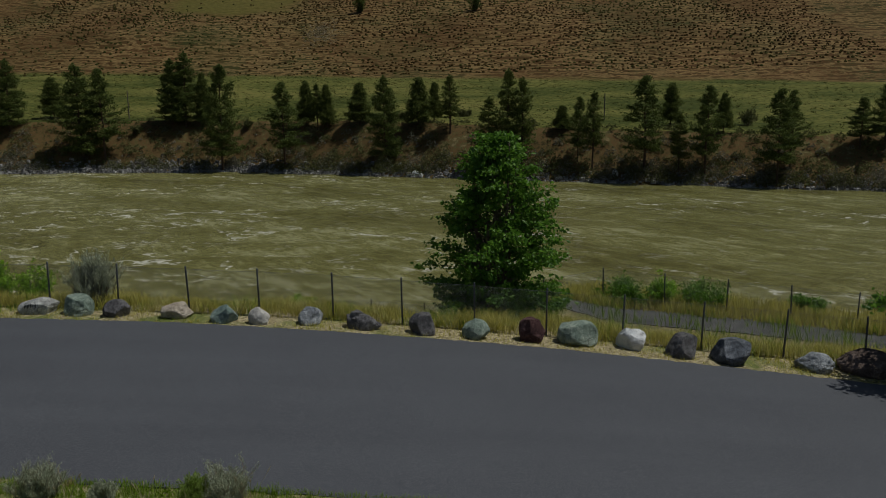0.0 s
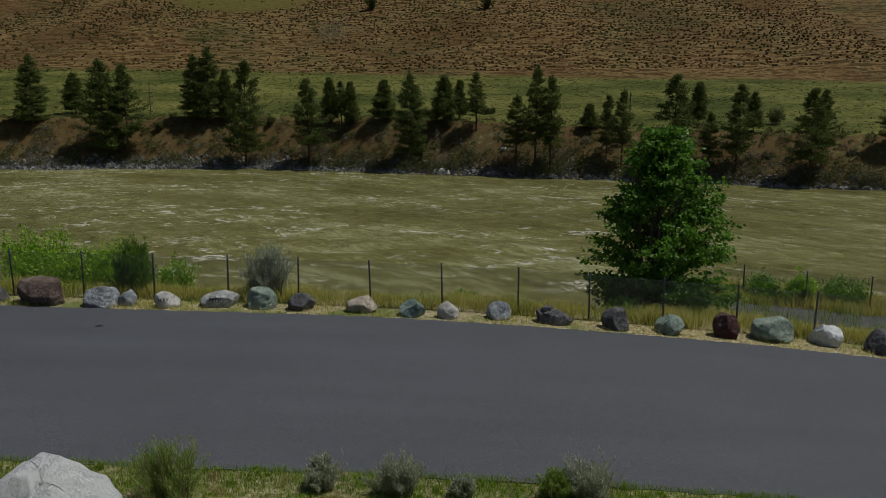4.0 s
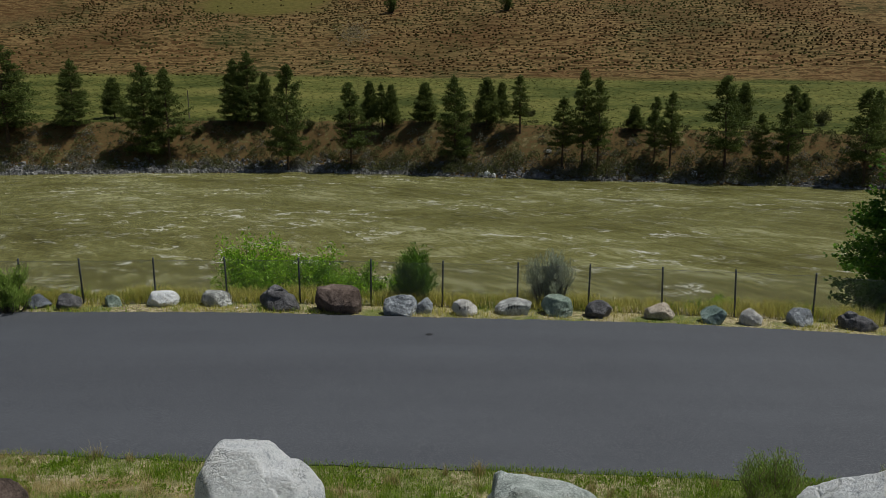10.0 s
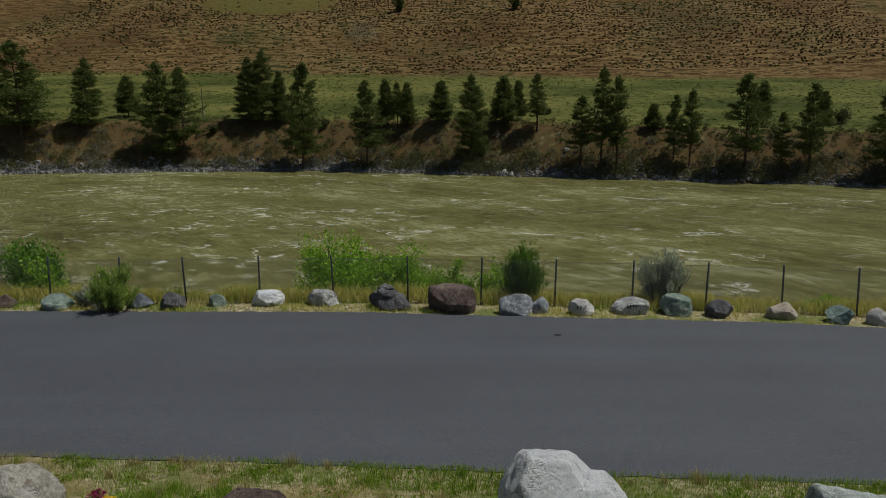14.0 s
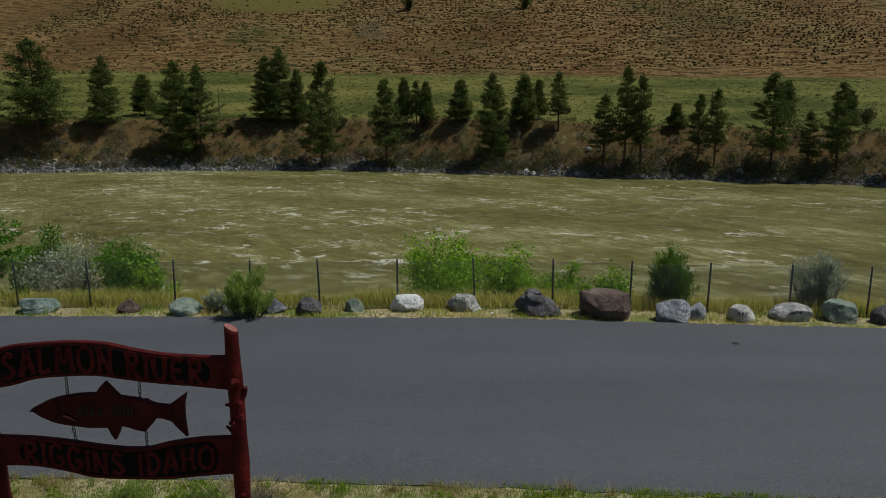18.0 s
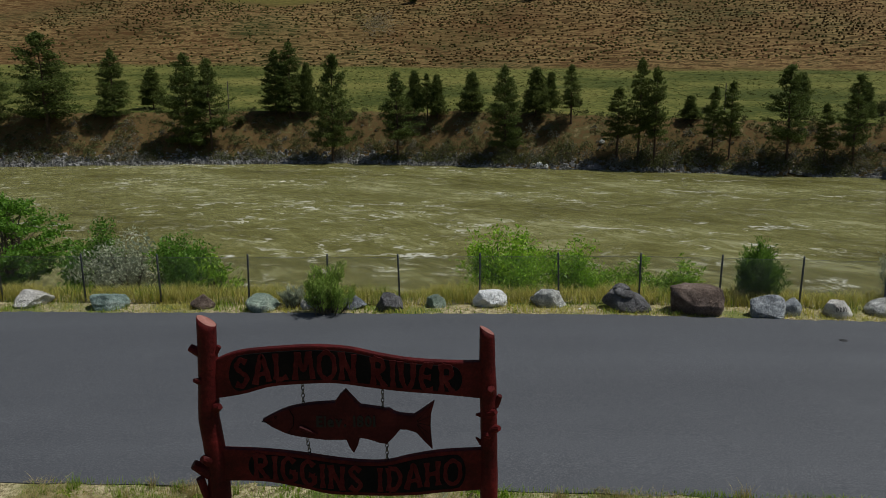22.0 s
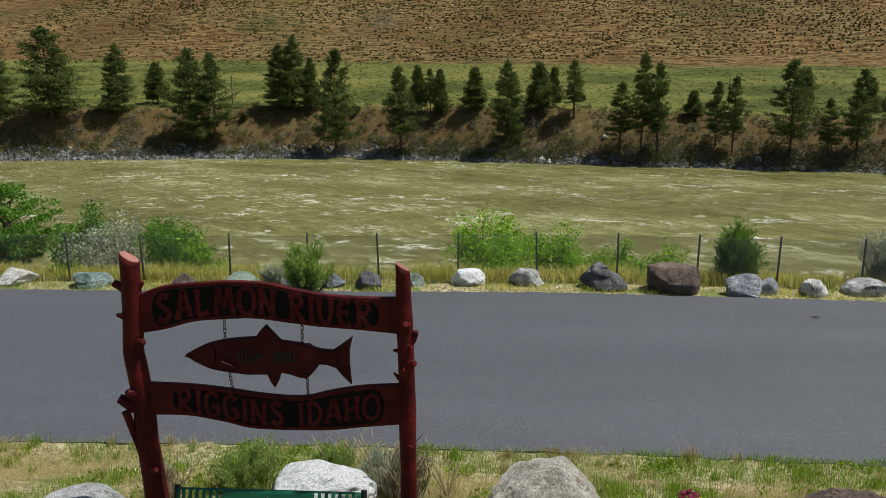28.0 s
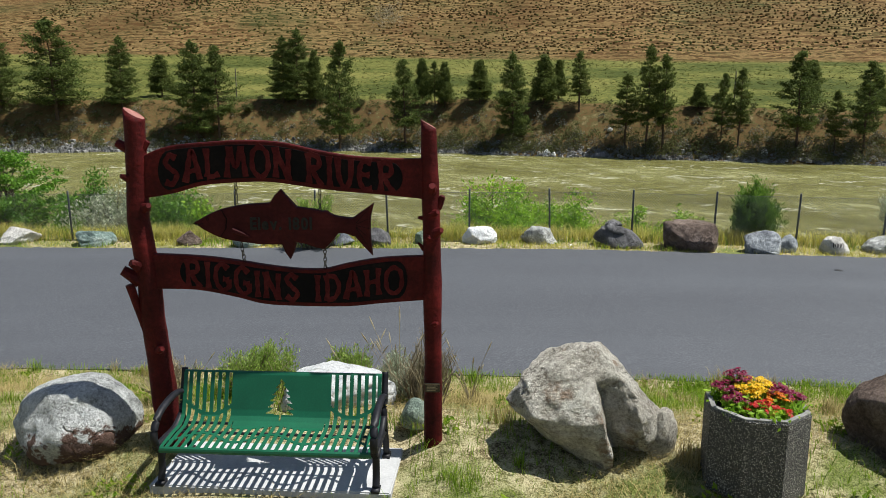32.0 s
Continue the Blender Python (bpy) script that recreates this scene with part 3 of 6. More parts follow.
def land(x, y):
    """Height of the ground."""
    yn, yf, s = near_edge(x), far_edge(x), shore_y(x)
    if y < yf:
        road = side_z(x) - 0.03 + 0.02 * (yf - max(y, yn))
        rise = 15.32 - 0.068 * x - y
        up = 0.93 * smooth(0.2, 3.9, rise) - 0.22 * smooth(3.9, 5.0, rise)
        return road + up + 0.012 * max(0.0, rise - 5)
    if y < 100:
        fy = fence_y(x)
        z = side_z(x) - 0.02
        low = smooth(17, 24, x)
        z -= (0.1 + 0.8 * low) * smooth(fy + 0.4, fy + 4.0, y)
        return z - (0.40 + 0.02 * math.sin(x * 0.35)) * max(0.0, y - fy - (1.0 + 10.5 * low))
    crest = lerp_table(x, (-100, 0, 40, 90), (4.2, 4.0, 2.6, 1.2))
    if y < s + 16:
        u = (y - s) / 16
        if u < 0:
            return WATER + 6 * u
        return WATER + (crest - WATER) * (0.55 * u + 0.45 * smooth(0.1, 1.0, u)) + 0.5 * noise_at(x * 0.16, y * 0.16)
    foot = 333 - 0.10 * x
    if y < foot:
        u = (y - s - 16) / (foot - s - 16)
        return crest + (20.5 - 0.02 * x - crest) * (u * 0.9 + 0.1 * u * u) + 0.35 * noise_at(x * 0.08, y * 0.08) * min(1, 4 * u)
    d = y - foot
    return 20.5 - 0.02 * x + 0.36 * d + 0.05 * min(d, 60) * smooth(0, 60, d) + min(1, d / 40) * (3.5 * noise_at(x * 0.012, y * 0.012) + 0.8 * noise_at(x * 0.05, y * 0.05))

# ---- the ground, the road and the river ----
def spread(stops):
    """Coordinates from (start, step) stops."""
    out = []
    for (a, step), (b, _) in zip(stops, stops[1:]):
        out += list(np.arange(a, b - step * 0.4, step))
    return out + [stops[-1][0]]


def build_ground():
    xs = spread(((-900, 60), (-300, 20), (-140, 6), (-40, 1.2), (-17, 0.4), (-4, 1.2), (50, 4), (130, 20), (300, 60), (900, 60)))
    ys = spread(((-60, 6), (4, 1.0), (9, 0.4), (18, 0.8), (22, 0.4), (34, 2), (64, 16), (96, 4), (130, 2.2), (216, 6), (330, 6), (560, 12), (900, 40), (1500, 80)))
    verts, zone = [], []
    for y in ys:
        for x in xs:
            z = land(x, y)
            edge, yn, fy = far_edge(x), near_edge(x), fence_y(x)
            if yn + 0.7 < y < edge - 0.7:
                z -= 0.10
            elif y < yn:
                z += 0.05 * noise_at(x * 0.9, y * 0.9)
            if -12.5 < x < -10.0 and 10.9 < y < 12.25:
                z = min(z, 1.235)
            verts.append((x, y, z))
            s = shore_y(x)
            bank = smooth(fy + 3, fy + 9, y)
            meadow = smooth(s + 13, s + 19, y)
            hill = smooth(310, 352, y + 0.10 * x)
            olive = 1 - smooth(0.75, 1.15, math.hypot((x + 106) / 40, (y - 466) / 36) + 0.25 * noise_at(x * 0.05, y * 0.05))
            zone.append((bank, meadow, hill, olive))
    w = len(xs)
    faces = [(j * w + i, j * w + i + 1, (j + 1) * w + i + 1, (j + 1) * w + i) for j in range(len(ys) - 1) for i in range(w - 1)]
    ob = solid("ground", verts, faces, MAT["ground"], smooth_faces=True)
    layer = ob.data.color_attributes.new("zone", "FLOAT_COLOR", "POINT")
    layer.data.foreach_set("color", [v for c in zone for v in c])
    tagged(ob, "grassy verges, scrub bank, green meadow and dry brown hillside", "ground", kind="structure")


def ribbon(name, xs, edges, material, lift=0.0, thick=0.15, rows=8, ragged=0.0):
    """A strip laid on the land between two edges given as functions of x."""
    verts, faces = [], []
    for x in xs:
        a, b = edges[0](x), edges[1](x)
        for k in range(rows + 1):
            y = a + (b - a) * k / rows
            if k in (0, rows):
                y += ragged * noise_at(x * 2.3, k * 7.0) + ragged * 0.6 * noise_at(x * 9.0, k * 5.0)
            verts.append((x, y, land(x, y) + lift))
    top = len(verts)
    for x_i in range(len(xs)):
        for k in (0, rows):
            v = verts[x_i * (rows + 1) + k]
            verts.append((v[0], v[1], v[2] - thick))
    for i in range(len(xs) - 1):
        for k in range(rows):
            o = i * (rows + 1) + k
            faces.append((o, o + rows + 1, o + rows + 2, o + 1))
        for side, k in ((0, 0), (1, rows)):
            o = i * (rows + 1) + k
            faces.append((o, top + i * 2 + side, top + i * 2 + 2 + side, o + rows + 1) if side else (o, o + rows + 1, top + i * 2 + 2 + side, top + i * 2 + side))
    return solid(name, verts, faces, material)


build_ground()
tagged(ribbon("road", np.arange(-60, 60.1, 0.25).tolist(), (near_edge, far_edge), MAT["asphalt"], 0.012, 0.2, 12, 0.07),
       "smooth dark grey asphalt road without markings", "road", kind="structure")
tagged(ribbon("gravel_path", np.arange(17, 60.1, 0.5).tolist(), (lambda x: fence_y(x) + 5.8 + 2.0 * max(0, (22 - x) / 5), lambda x: fence_y(x) + 8.3), MAT["gravel"], 0.03, 0.15, 4, 0.25),
       "grey gravel boat ramp track behind the fence", "path", kind="structure")


def build_water():
    xs = spread(((-420, 12), (-130, 2.4), (110, 12), (420, 12)))
    ys = spread(((36, 1.2), (92, 1.6), (204, 8), (220, 8)))
    verts = []
    for y in ys:
        for x in xs:
            z = WATER + 0.22 * noise_at(x * 0.07, y * 0.2) + 0.16 * noise_at(x * 0.19 + 9, y * 0.5) + 0.1 * abs(noise_at(x * 0.5, y * 0.9 + 4))
            verts.append((x, y, z))
    w = len(xs)
    faces = [(j * w + i, j * w + i + 1, (j + 1) * w + i + 1, (j + 1) * w + i) for j in range(len(ys) - 1) for i in range(w - 1)]
    tagged(solid("river", verts, faces, MAT["water"], smooth_faces=True), "wide silty green-brown river with current lines", "water", kind="structure")


build_water()


# ---- stones ----
def stone_shape(size, seed, cuts=7, detail=4, rough=0.10, flat=0.5, blocky=0.0):
    """A boulder: a ball planed by random cuts, then roughened. Its base is at z = 0."""
    rnd = random.Random(seed)
    bm = bmesh.new()
    bmesh.ops.create_icosphere(bm, subdivisions=detail, radius=1.0)
    planes = []
    if not isinstance(cuts, int):
        planes, cuts = list(cuts), 0
    for _ in range(cuts):
        d = Vector((rnd.gauss(0, 1), rnd.gauss(0, 1), rnd.gauss(0.15, 0.8))).normalized()
        planes.append((d, rnd.uniform(0.60, 0.90)))
    off = Vector((seed * 3.17 % 50, seed * 1.31 % 50, seed * 0.7 % 50))
    for v in bm.verts:
        p = v.co.copy()
        if blocky:
            q = Vector([math.copysign(abs(c) ** (1 - blocky * 0.5), c) for c in p])
            p = p.lerp(q, blocky)
        for d, h in planes:
            over = p.dot(d) - h
            if over > 0:
                p -= d * over * 0.97
        n = p.normalized()
        ridge = 0.5 - abs(noise.noise(p * 2.6 + off))
        p += n * (rough * noise.noise(p * 1.5 + off) + rough * 0.7 * ridge + rough * 0.4 * noise.noise(p * 5.0 + off) + rough * 0.28 * (0.4 - abs(noise.noise(p * 11 + off))))
        p.z = max(p.z, -flat)
        v.co = p
    lo = [min(v.co[k] for v in bm.verts) for k in range(3)]
    hi = [max(v.co[k] for v in bm.verts) for k in range(3)]
    for v in bm.verts:
        v.co = Vector([(v.co[k] - (lo[k] + hi[k]) / 2) / (hi[k] - lo[k]) * size[k] for k in range(3)])
        v.co.z += size[2] / 2
    return bm


def boulder(x, y, width, height, stone, label, seed, deep=0.9, cuts=7, detail=4, rough=0.1, turn=0.0, group="", blocky=0.0, sink=0.06, tilt=0.0, z=None):
    bm = stone_shape((width, width * deep, height + sink), seed, cuts, detail, rough, 0.55, blocky)
    ob = part("boulder", bm, ROCK[stone], None, "", True)
    ob.matrix_basis = pose(x, y, (land(x, y) if z is None else z) - sink, 0, tilt, turn)
    return tagged(ob, label, "boulder", group)


ROW = "boulders along the road"
FAR_STONES = (
    (-23.75, 28.6, 1.34, 0.62, "pale", "long pale tan boulder beside the road", 0.4), (-20.93, 28.15, 1.20, 0.60, "teal", "flat blue-green boulder beside the road", 0.3),
    (-17.9, 27.9, 0.78, 0.55, "brown", "small reddish brown boulder beside the road", 0.3), (-16.0, 27.5, 1.03, 0.60, "green", "rounded grey-green boulder beside the road", 0.2),
    (-14.5, 27.55, 0.6, 0.50, "pale", "small pale boulder half hidden by a shrub", 0.2), (-13.2, 27.5, 0.9, 0.55, "navy", "slate blue boulder beside a shrub", 0.5),
    (-12.03, 27.15, 0.87, 0.66, "dark", "dark angular boulder beside the road", 0.6), (-10.63, 27.4, 0.62, 0.52, "green", "small mossy green boulder beside the road", 0.3),
    (-9.0, 27.55, 1.08, 0.62, "white", "light grey speckled boulder beside the road", 0.3), (-7.2, 27.55, 1.06, 0.67, "grey", "grey angular boulder beside the road", 0.6),
    (-4.98, 27.05, 1.38, 0.88, "dark", "dark slabby cracked boulder beside the road", 0.9), (-2.9, 26.9, 1.55, 1.08, "brown", "large dark reddish brown boulder beside the road", 0.5),
    (-0.95, 26.6, 1.15, 0.80, "blue", "blue-grey cracked boulder beside the road", 0.4), (1.13, 26.65, 0.85, 0.62, "pale", "pale rounded boulder with dark painted marks", 0.2),
    (2.75, 26.95, 1.22, 0.60, "grey", "long oval grey boulder with dark painted marks", 0.1), (4.17, 26.8, 1.04, 0.79, "green", "rounded mottled green-grey boulder", 0.1),
    (5.5, 26.6, 0.86, 0.68, "dark", "dark round boulder beside the road", 0.2), (7.45, 26.65, 1.05, 0.62, "tan", "flat tan boulder beside the road", 0.4),
    (9.1, 26.25, 0.83, 0.67, "teal", "angular teal green boulder beside the road", 0.6), (10.27, 26.15, 0.70, 0.66, "pale", "squarish white boulder beside the road", 0.2),
    (11.9, 26.3, 0.84, 0.69, "blue", "blue-grey boulder beside the road", 0.3), (13.6, 26.0, 1.11, 0.66, "dark", "dark grey angular slab of stone beside the road", 0.9),
    (15.5, 25.8, 0.87, 0.89, "dark", "tall grey-brown upright boulder beside the road", 0.4), (17.2, 25.7, 0.93, 0.73, "green", "grey-green boulder beside the road", 0.3),
    (19.0, 25.7, 0.91, 0.95, "maroon", "dark maroon pointed boulder beside the road", 0.6), (20.45, 25.75, 1.31, 0.98, "green", "large pale green rounded boulder", 0.1),
    (22.1, 25.6, 0.94, 0.83, "white", "smooth white boulder beside the road", 0.2), (23.6, 25.1, 1.05, 0.92, "dark", "dark grey rounded boulder beside the road", 0.1),
    (25.05, 24.75, 1.24, 0.94, "navy", "large slate blue boulder beside the road", 0.5), (27.4, 24.5, 1.15, 0.66, "blue", "light blue-grey angular boulder", 0.7),
    (29.0, 24.5, 1.65, 0.83, "brown", "large dark brown boulder in the shade", 0.4))


def layered_boulder(x, y, width, height, stone, label, seed, group, tilt):
    """Split slabs of slate lying on one another at a slant, in one mesh."""
    whole = bmesh.new()
    for k, (dx, dz, w, h) in enumerate(((0.0, 0.0, 1.0, 0.72), (-0.10, 0.40, 0.62, 0.36), (-0.20, 0.62, 0.34, 0.26))):
        bm = stone_shape((width * w, width * 0.62 * w ** 0.5, height * h), seed + k, 16, 4, 0.045, 0.5, 0.1)
        bmesh.ops.translate(bm, verts=bm.verts[:], vec=(dx * width, 0.03 * k, dz * height))
        me = bpy.data.meshes.new("slab")
        bm.to_mesh(me)
        bm.free()
        whole.from_mesh(me)
        bpy.data.meshes.remove(me)
    ob = part("boulder", whole, ROCK[stone], None, "", True)
    ob.matrix_basis = pose(x, y, land(x, y) - 0.02, 0, tilt, -8)
    return tagged(ob, label, "boulder", group)


FAR_ROCK = {}
for k, (x, y, w, h, stone, label, angular) in enumerate(FAR_STONES):
    if angular == 0.9 and stone == "dark":
        layered_boulder(x, y, w * 1.08, h * 0.95, stone, label, 11 + k * 7, ROW, 17 if x < 0 else 9)
        continue
    FAR_ROCK[x] = boulder(x, y, w, h * 0.8, stone, label, 11 + k * 7, 0.85, 9 + int(angular * 12), 5, 0.065 + 0.035 * angular, (k * 37) % 50 - 25, ROW, 0.2 if stone in ("pale", "white") else 0.0)
boulder(-0.2, 26.75, 0.62, 0.5, "blue", "smaller blue-grey boulder leaning on another", 733, 0.9, 6, 4, 0.12, 10, ROW)

VERGE = "boulders on the verge"
boulder(-13.28, 12.0, 1.14, 0.62, "rusty", "large grey and white boulder with rusty underside", 301, 0.85, 5, 5, 0.08, 8, VERGE, 0.1)
boulder(-10.95, 13.0, 1.30, 0.44, "white", "low whitish boulder behind the bench", 322, 0.8, 8, 5, 0.10, -12, VERGE)
boulder(-10.05, 12.35, 0.34, 0.22, "green", "small grey-green stone behind the sign post", 361, 0.9, 5, 4, 0.08, 0, VERGE)
boulder(-5.46, 11.7, 1.15, 0.70, "brown", "rounded dark brown boulder beside the planter", 377, 0.9, 6, 5, 0.09, 0, VERGE)


def white_boulder():
    """The tall white boulder: a flat-topped block with a lower shoulder grown onto its side, in one mesh."""
    block = ((Vector((0.62, -0.1, 0.78)), 0.78), (Vector((-0.70, 0, 0.71)), 0.84), (Vector((0.05, 0.1, 1)), 0.78), (Vector((0.1, -0.74, 0.66)), 0.70), (Vector((0.96, 0.1, 0.25)), 0.86), (Vector((-0.98, -0.1, 0.15)), 0.80), (Vector((-0.5, -0.8, 0.3)), 0.82))
    shoulder = ((Vector((0.60, -0.1, 0.80)), 0.72), (Vector((0.1, -0.74, 0.66)), 0.72), (Vector((0.98, 0.1, 0.15)), 0.84), (Vector((0, 0, 1)), 0.84))
    whole = bmesh.new()
    for size, cuts, seed, at in (((1.36, 1.28, 1.52), block, 395, -0.22), ((0.98, 1.12, 1.20), shoulder, 397, 0.30)):
        bm = stone_shape(size, seed, tuple((d.normalized(), h) for d, h in cuts), 5, 0.07, 0.55, 0.35)
        bmesh.ops.translate(bm, verts=bm.verts[:], vec=(at, -0.04 if at > 0 else 0.0, 0))
        me = bpy.data.meshes.new("lobe")
        bm.to_mesh(me)
        bm.free()
        whole.from_mesh(me)
        bpy.data.meshes.remove(me)
    ob = part("boulder", whole, ROCK["white"], None, "", True)
    ob.matrix_basis = pose(-1.70, 11.35, land(-1.70, 11.35) - 0.06)
    tagged(ob, "tall white boulder with grey veins on the verge", "boulder", VERGE)


white_boulder()
boulder(1.75, 11.4, 1.80, 1.0, "palegreen", "broad pale grey-green boulder on the verge", 408, 0.75, 8, 5, 0.10, 10, VERGE)
BLUE_CUTS = ((Vector((-0.55, 0, 0.83)), 0.45), (Vector((0.80, 0, 0.60)), 0.66), (Vector((0.99, 0, 0.1)), 0.80), (Vector((0.1, 0, 0.99)), 0.70), (Vector((0.1, 0.6, 0.79)), 0.74), (Vector((0.15, -0.98, -0.1)), 0.70), (Vector((0.7, -0.7, 0.1)), 0.78), (Vector((-0.3, -0.7, 0.65)), 0.62))
boulder(5.26, 10.65, 2.3, 1.58, "white", "bluish white sloping boulder on the verge", 424, 0.7, BLUE_CUTS, 6, 0.05, 0, VERGE)


def cleft_boulder():
    """The big granite boulder: leaning, undercut on one side, with a deep open split and a small added stone for its
    shaded right flank.
    """
    planes = ((Vector((-0.52, -0.05, 0.85)), 0.74), (Vector((0.80, 0.0, 0.60)), 0.62), (Vector((-0.72, -0.25, -0.64)), 0.58), (Vector((-0.22, -0.74, 0.64)), 0.64),
              (Vector((0.97, -0.1, 0.2)), 0.84), (Vector((-0.97, 0.0, 0.25)), 0.86), (Vector((0.1, 0.2, 0.97)), 0.84), (Vector((0.45, -0.72, 0.52)), 0.74), (Vector((-0.45, -0.75, -0.5)), 0.70))
    rnd = random.Random(41)
    chips = [(Vector((rnd.gauss(0, 1), rnd.gauss(-0.5, 0.8), rnd.gauss(0.4, 0.7))), rnd.uniform(0.80, 0.90)) for _ in range(24)]
    planes = tuple((d.normalized(), h) for d, h in (*planes, *chips))
    bm = stone_shape((1.46, 1.15, 1.14), 345, planes, 6, 0.095, 0.85, 0.12)
    for v in bm.verts:
        q = v.co
        line = 0.04 + 0.26 * (0.85 - q.z) + 0.03 * noise_at(q.z * 6, 2.0)
        over = q.x - line
        front = min(1.0, max(0.0, (0.06 - q.y) / 0.30))
        low = 1.0 - smooth(0.66, 0.92, q.z)
        if -0.03 < over < 0.30:
            v.co.y += 0.34 * min(1.0, (over + 0.03) / 0.05) * (1 - max(0.0, over) / 0.30) ** 0.8 * front * low
    ob = part("boulder", bm, ROCK["granite"], None, "", True)
    ob.matrix_basis = pose(-8.46, 11.90, land(-8.46, 11.90) - 0.18)
    tagged(ob, "large cleft tan granite boulder with a deep split", "boulder", VERGE)
    # added stone: stands in for the boulder's own right side in shade
    boulder(-7.80, 11.70, 0.30, 0.42, "granite", "right flank of the granite boulder, added as a small stone", 349, 0.7, 9, 4, 0.12, 20, VERGE)


cleft_boulder()

# ---- fences ----
def box(x0, x1, y0, y1, z0, z1):
    v = [(x, y, z) for z in (z0, z1) for y in (y0, y1) for x in (x0, x1)]
    return v, [(0, 2, 3, 1), (4, 5, 7, 6), (0, 1, 5, 4), (2, 6, 7, 3), (0, 4, 6, 2), (1, 3, 7, 5)]


def chain_link_fence(xs, line, height, label, seed):
    """Steel posts, a chain-link mesh of crossing wires in each bay, and a bottom wire."""
    fence = empty("chain_link_fence")
    tagged(fence, label, "fence")
    rnd = random.Random(seed)
    post_mesh = None
    feet = [Vector((x, line(x), land(x, line(x)) - 0.02)) for x in xs]
    for p in feet:
        if post_mesh is None:
            v, f = tube([(0, 0, -0.25), (0, 0, height + 0.06), (0, 0, height + 0.085), (0, 0, height + 0.10)], [0.029, 0.029, 0.027, 0.013], 10)
            ob = solid("post", v, f, MAT["steel"], fence, "", True)
            post_mesh = ob.data
        else:
            ob = new("post", post_mesh)
            ob.parent = fence
        ob.matrix_basis = pose(p.x, p.y, p.z, rnd.uniform(-1.6, 1.6), rnd.uniform(-1.6, 1.6), 0)
    for a, b in zip(feet, feet[1:]):
        span = (b - a)
        long = span.length
        shapes, step, r = [], 0.085, 0.0036
        side = Vector((0, -0.045, 0))

        def at(u, z):
            return tuple(a + span * (u / long) + side + Vector((0, 0.012 * math.sin(u * 5), z)))

        n = int((long + height) / step)
        for k in range(n):
            u0 = k * step
            for sign in (1, -1):
                s0, s1 = (u0, u0 - height) if sign > 0 else (u0 - height, u0)
                z0, z1 = 0.04, height
                if sign > 0:
                    if s0 > long:
                        z0 += s0 - long
                        s0 = long
                    if s1 < 0:
                        z1 += s1
                        s1 = 0
                else:
                    if s0 < 0:
                        z0 -= s0
                        s0 = 0
                    if s1 > long:
                        z1 -= s1 - long
                        s1 = long
                if z1 - z0 > 0.05:
                    shapes.append(tube([at(s0, z0), at(s1, z1)], [r, r], 3, 0, 0, False))
        for z in (0.05, height):
            shapes.append(tube([at(0, z), at(long / 2, z - 0.015), at(long, z)], [0.006] * 3, 4, 0, 0, False))
        v, f = merge(shapes)
        solid("wire_mesh", v, f, MAT["wire"], fence, "fine galvanised chain-link mesh")
    return fence


FENCE_X = [-37.4, -34.9, -32.4, -29.9, -27.4, -24.85, -22.03, -19.45, -16.54, -14.0, -11.75, -9.3, -6.87, -4.41, -2.0, 0.41, 2.92, 5.28, 7.70, 10.07, 12.55, 14.84, 17.2, 19.52, 21.95, 24.4, 26.9, 29.3, 31.8, 34.3]
chain_link_fence(FENCE_X, fence_y, 1.52, "grey chain-link fence on thin steel posts", 3)
LOW_X = [10.4, 12.9, 15.3, 18.0, 20.6, 23.2, 25.8, 28.4, 31.0, 33.6, 36.2, 38.8, 41.4]
chain_link_fence(LOW_X, lambda x: fence_y(x) + 8.9, 1.5, "lower chain-link fence along the river bank", 5)


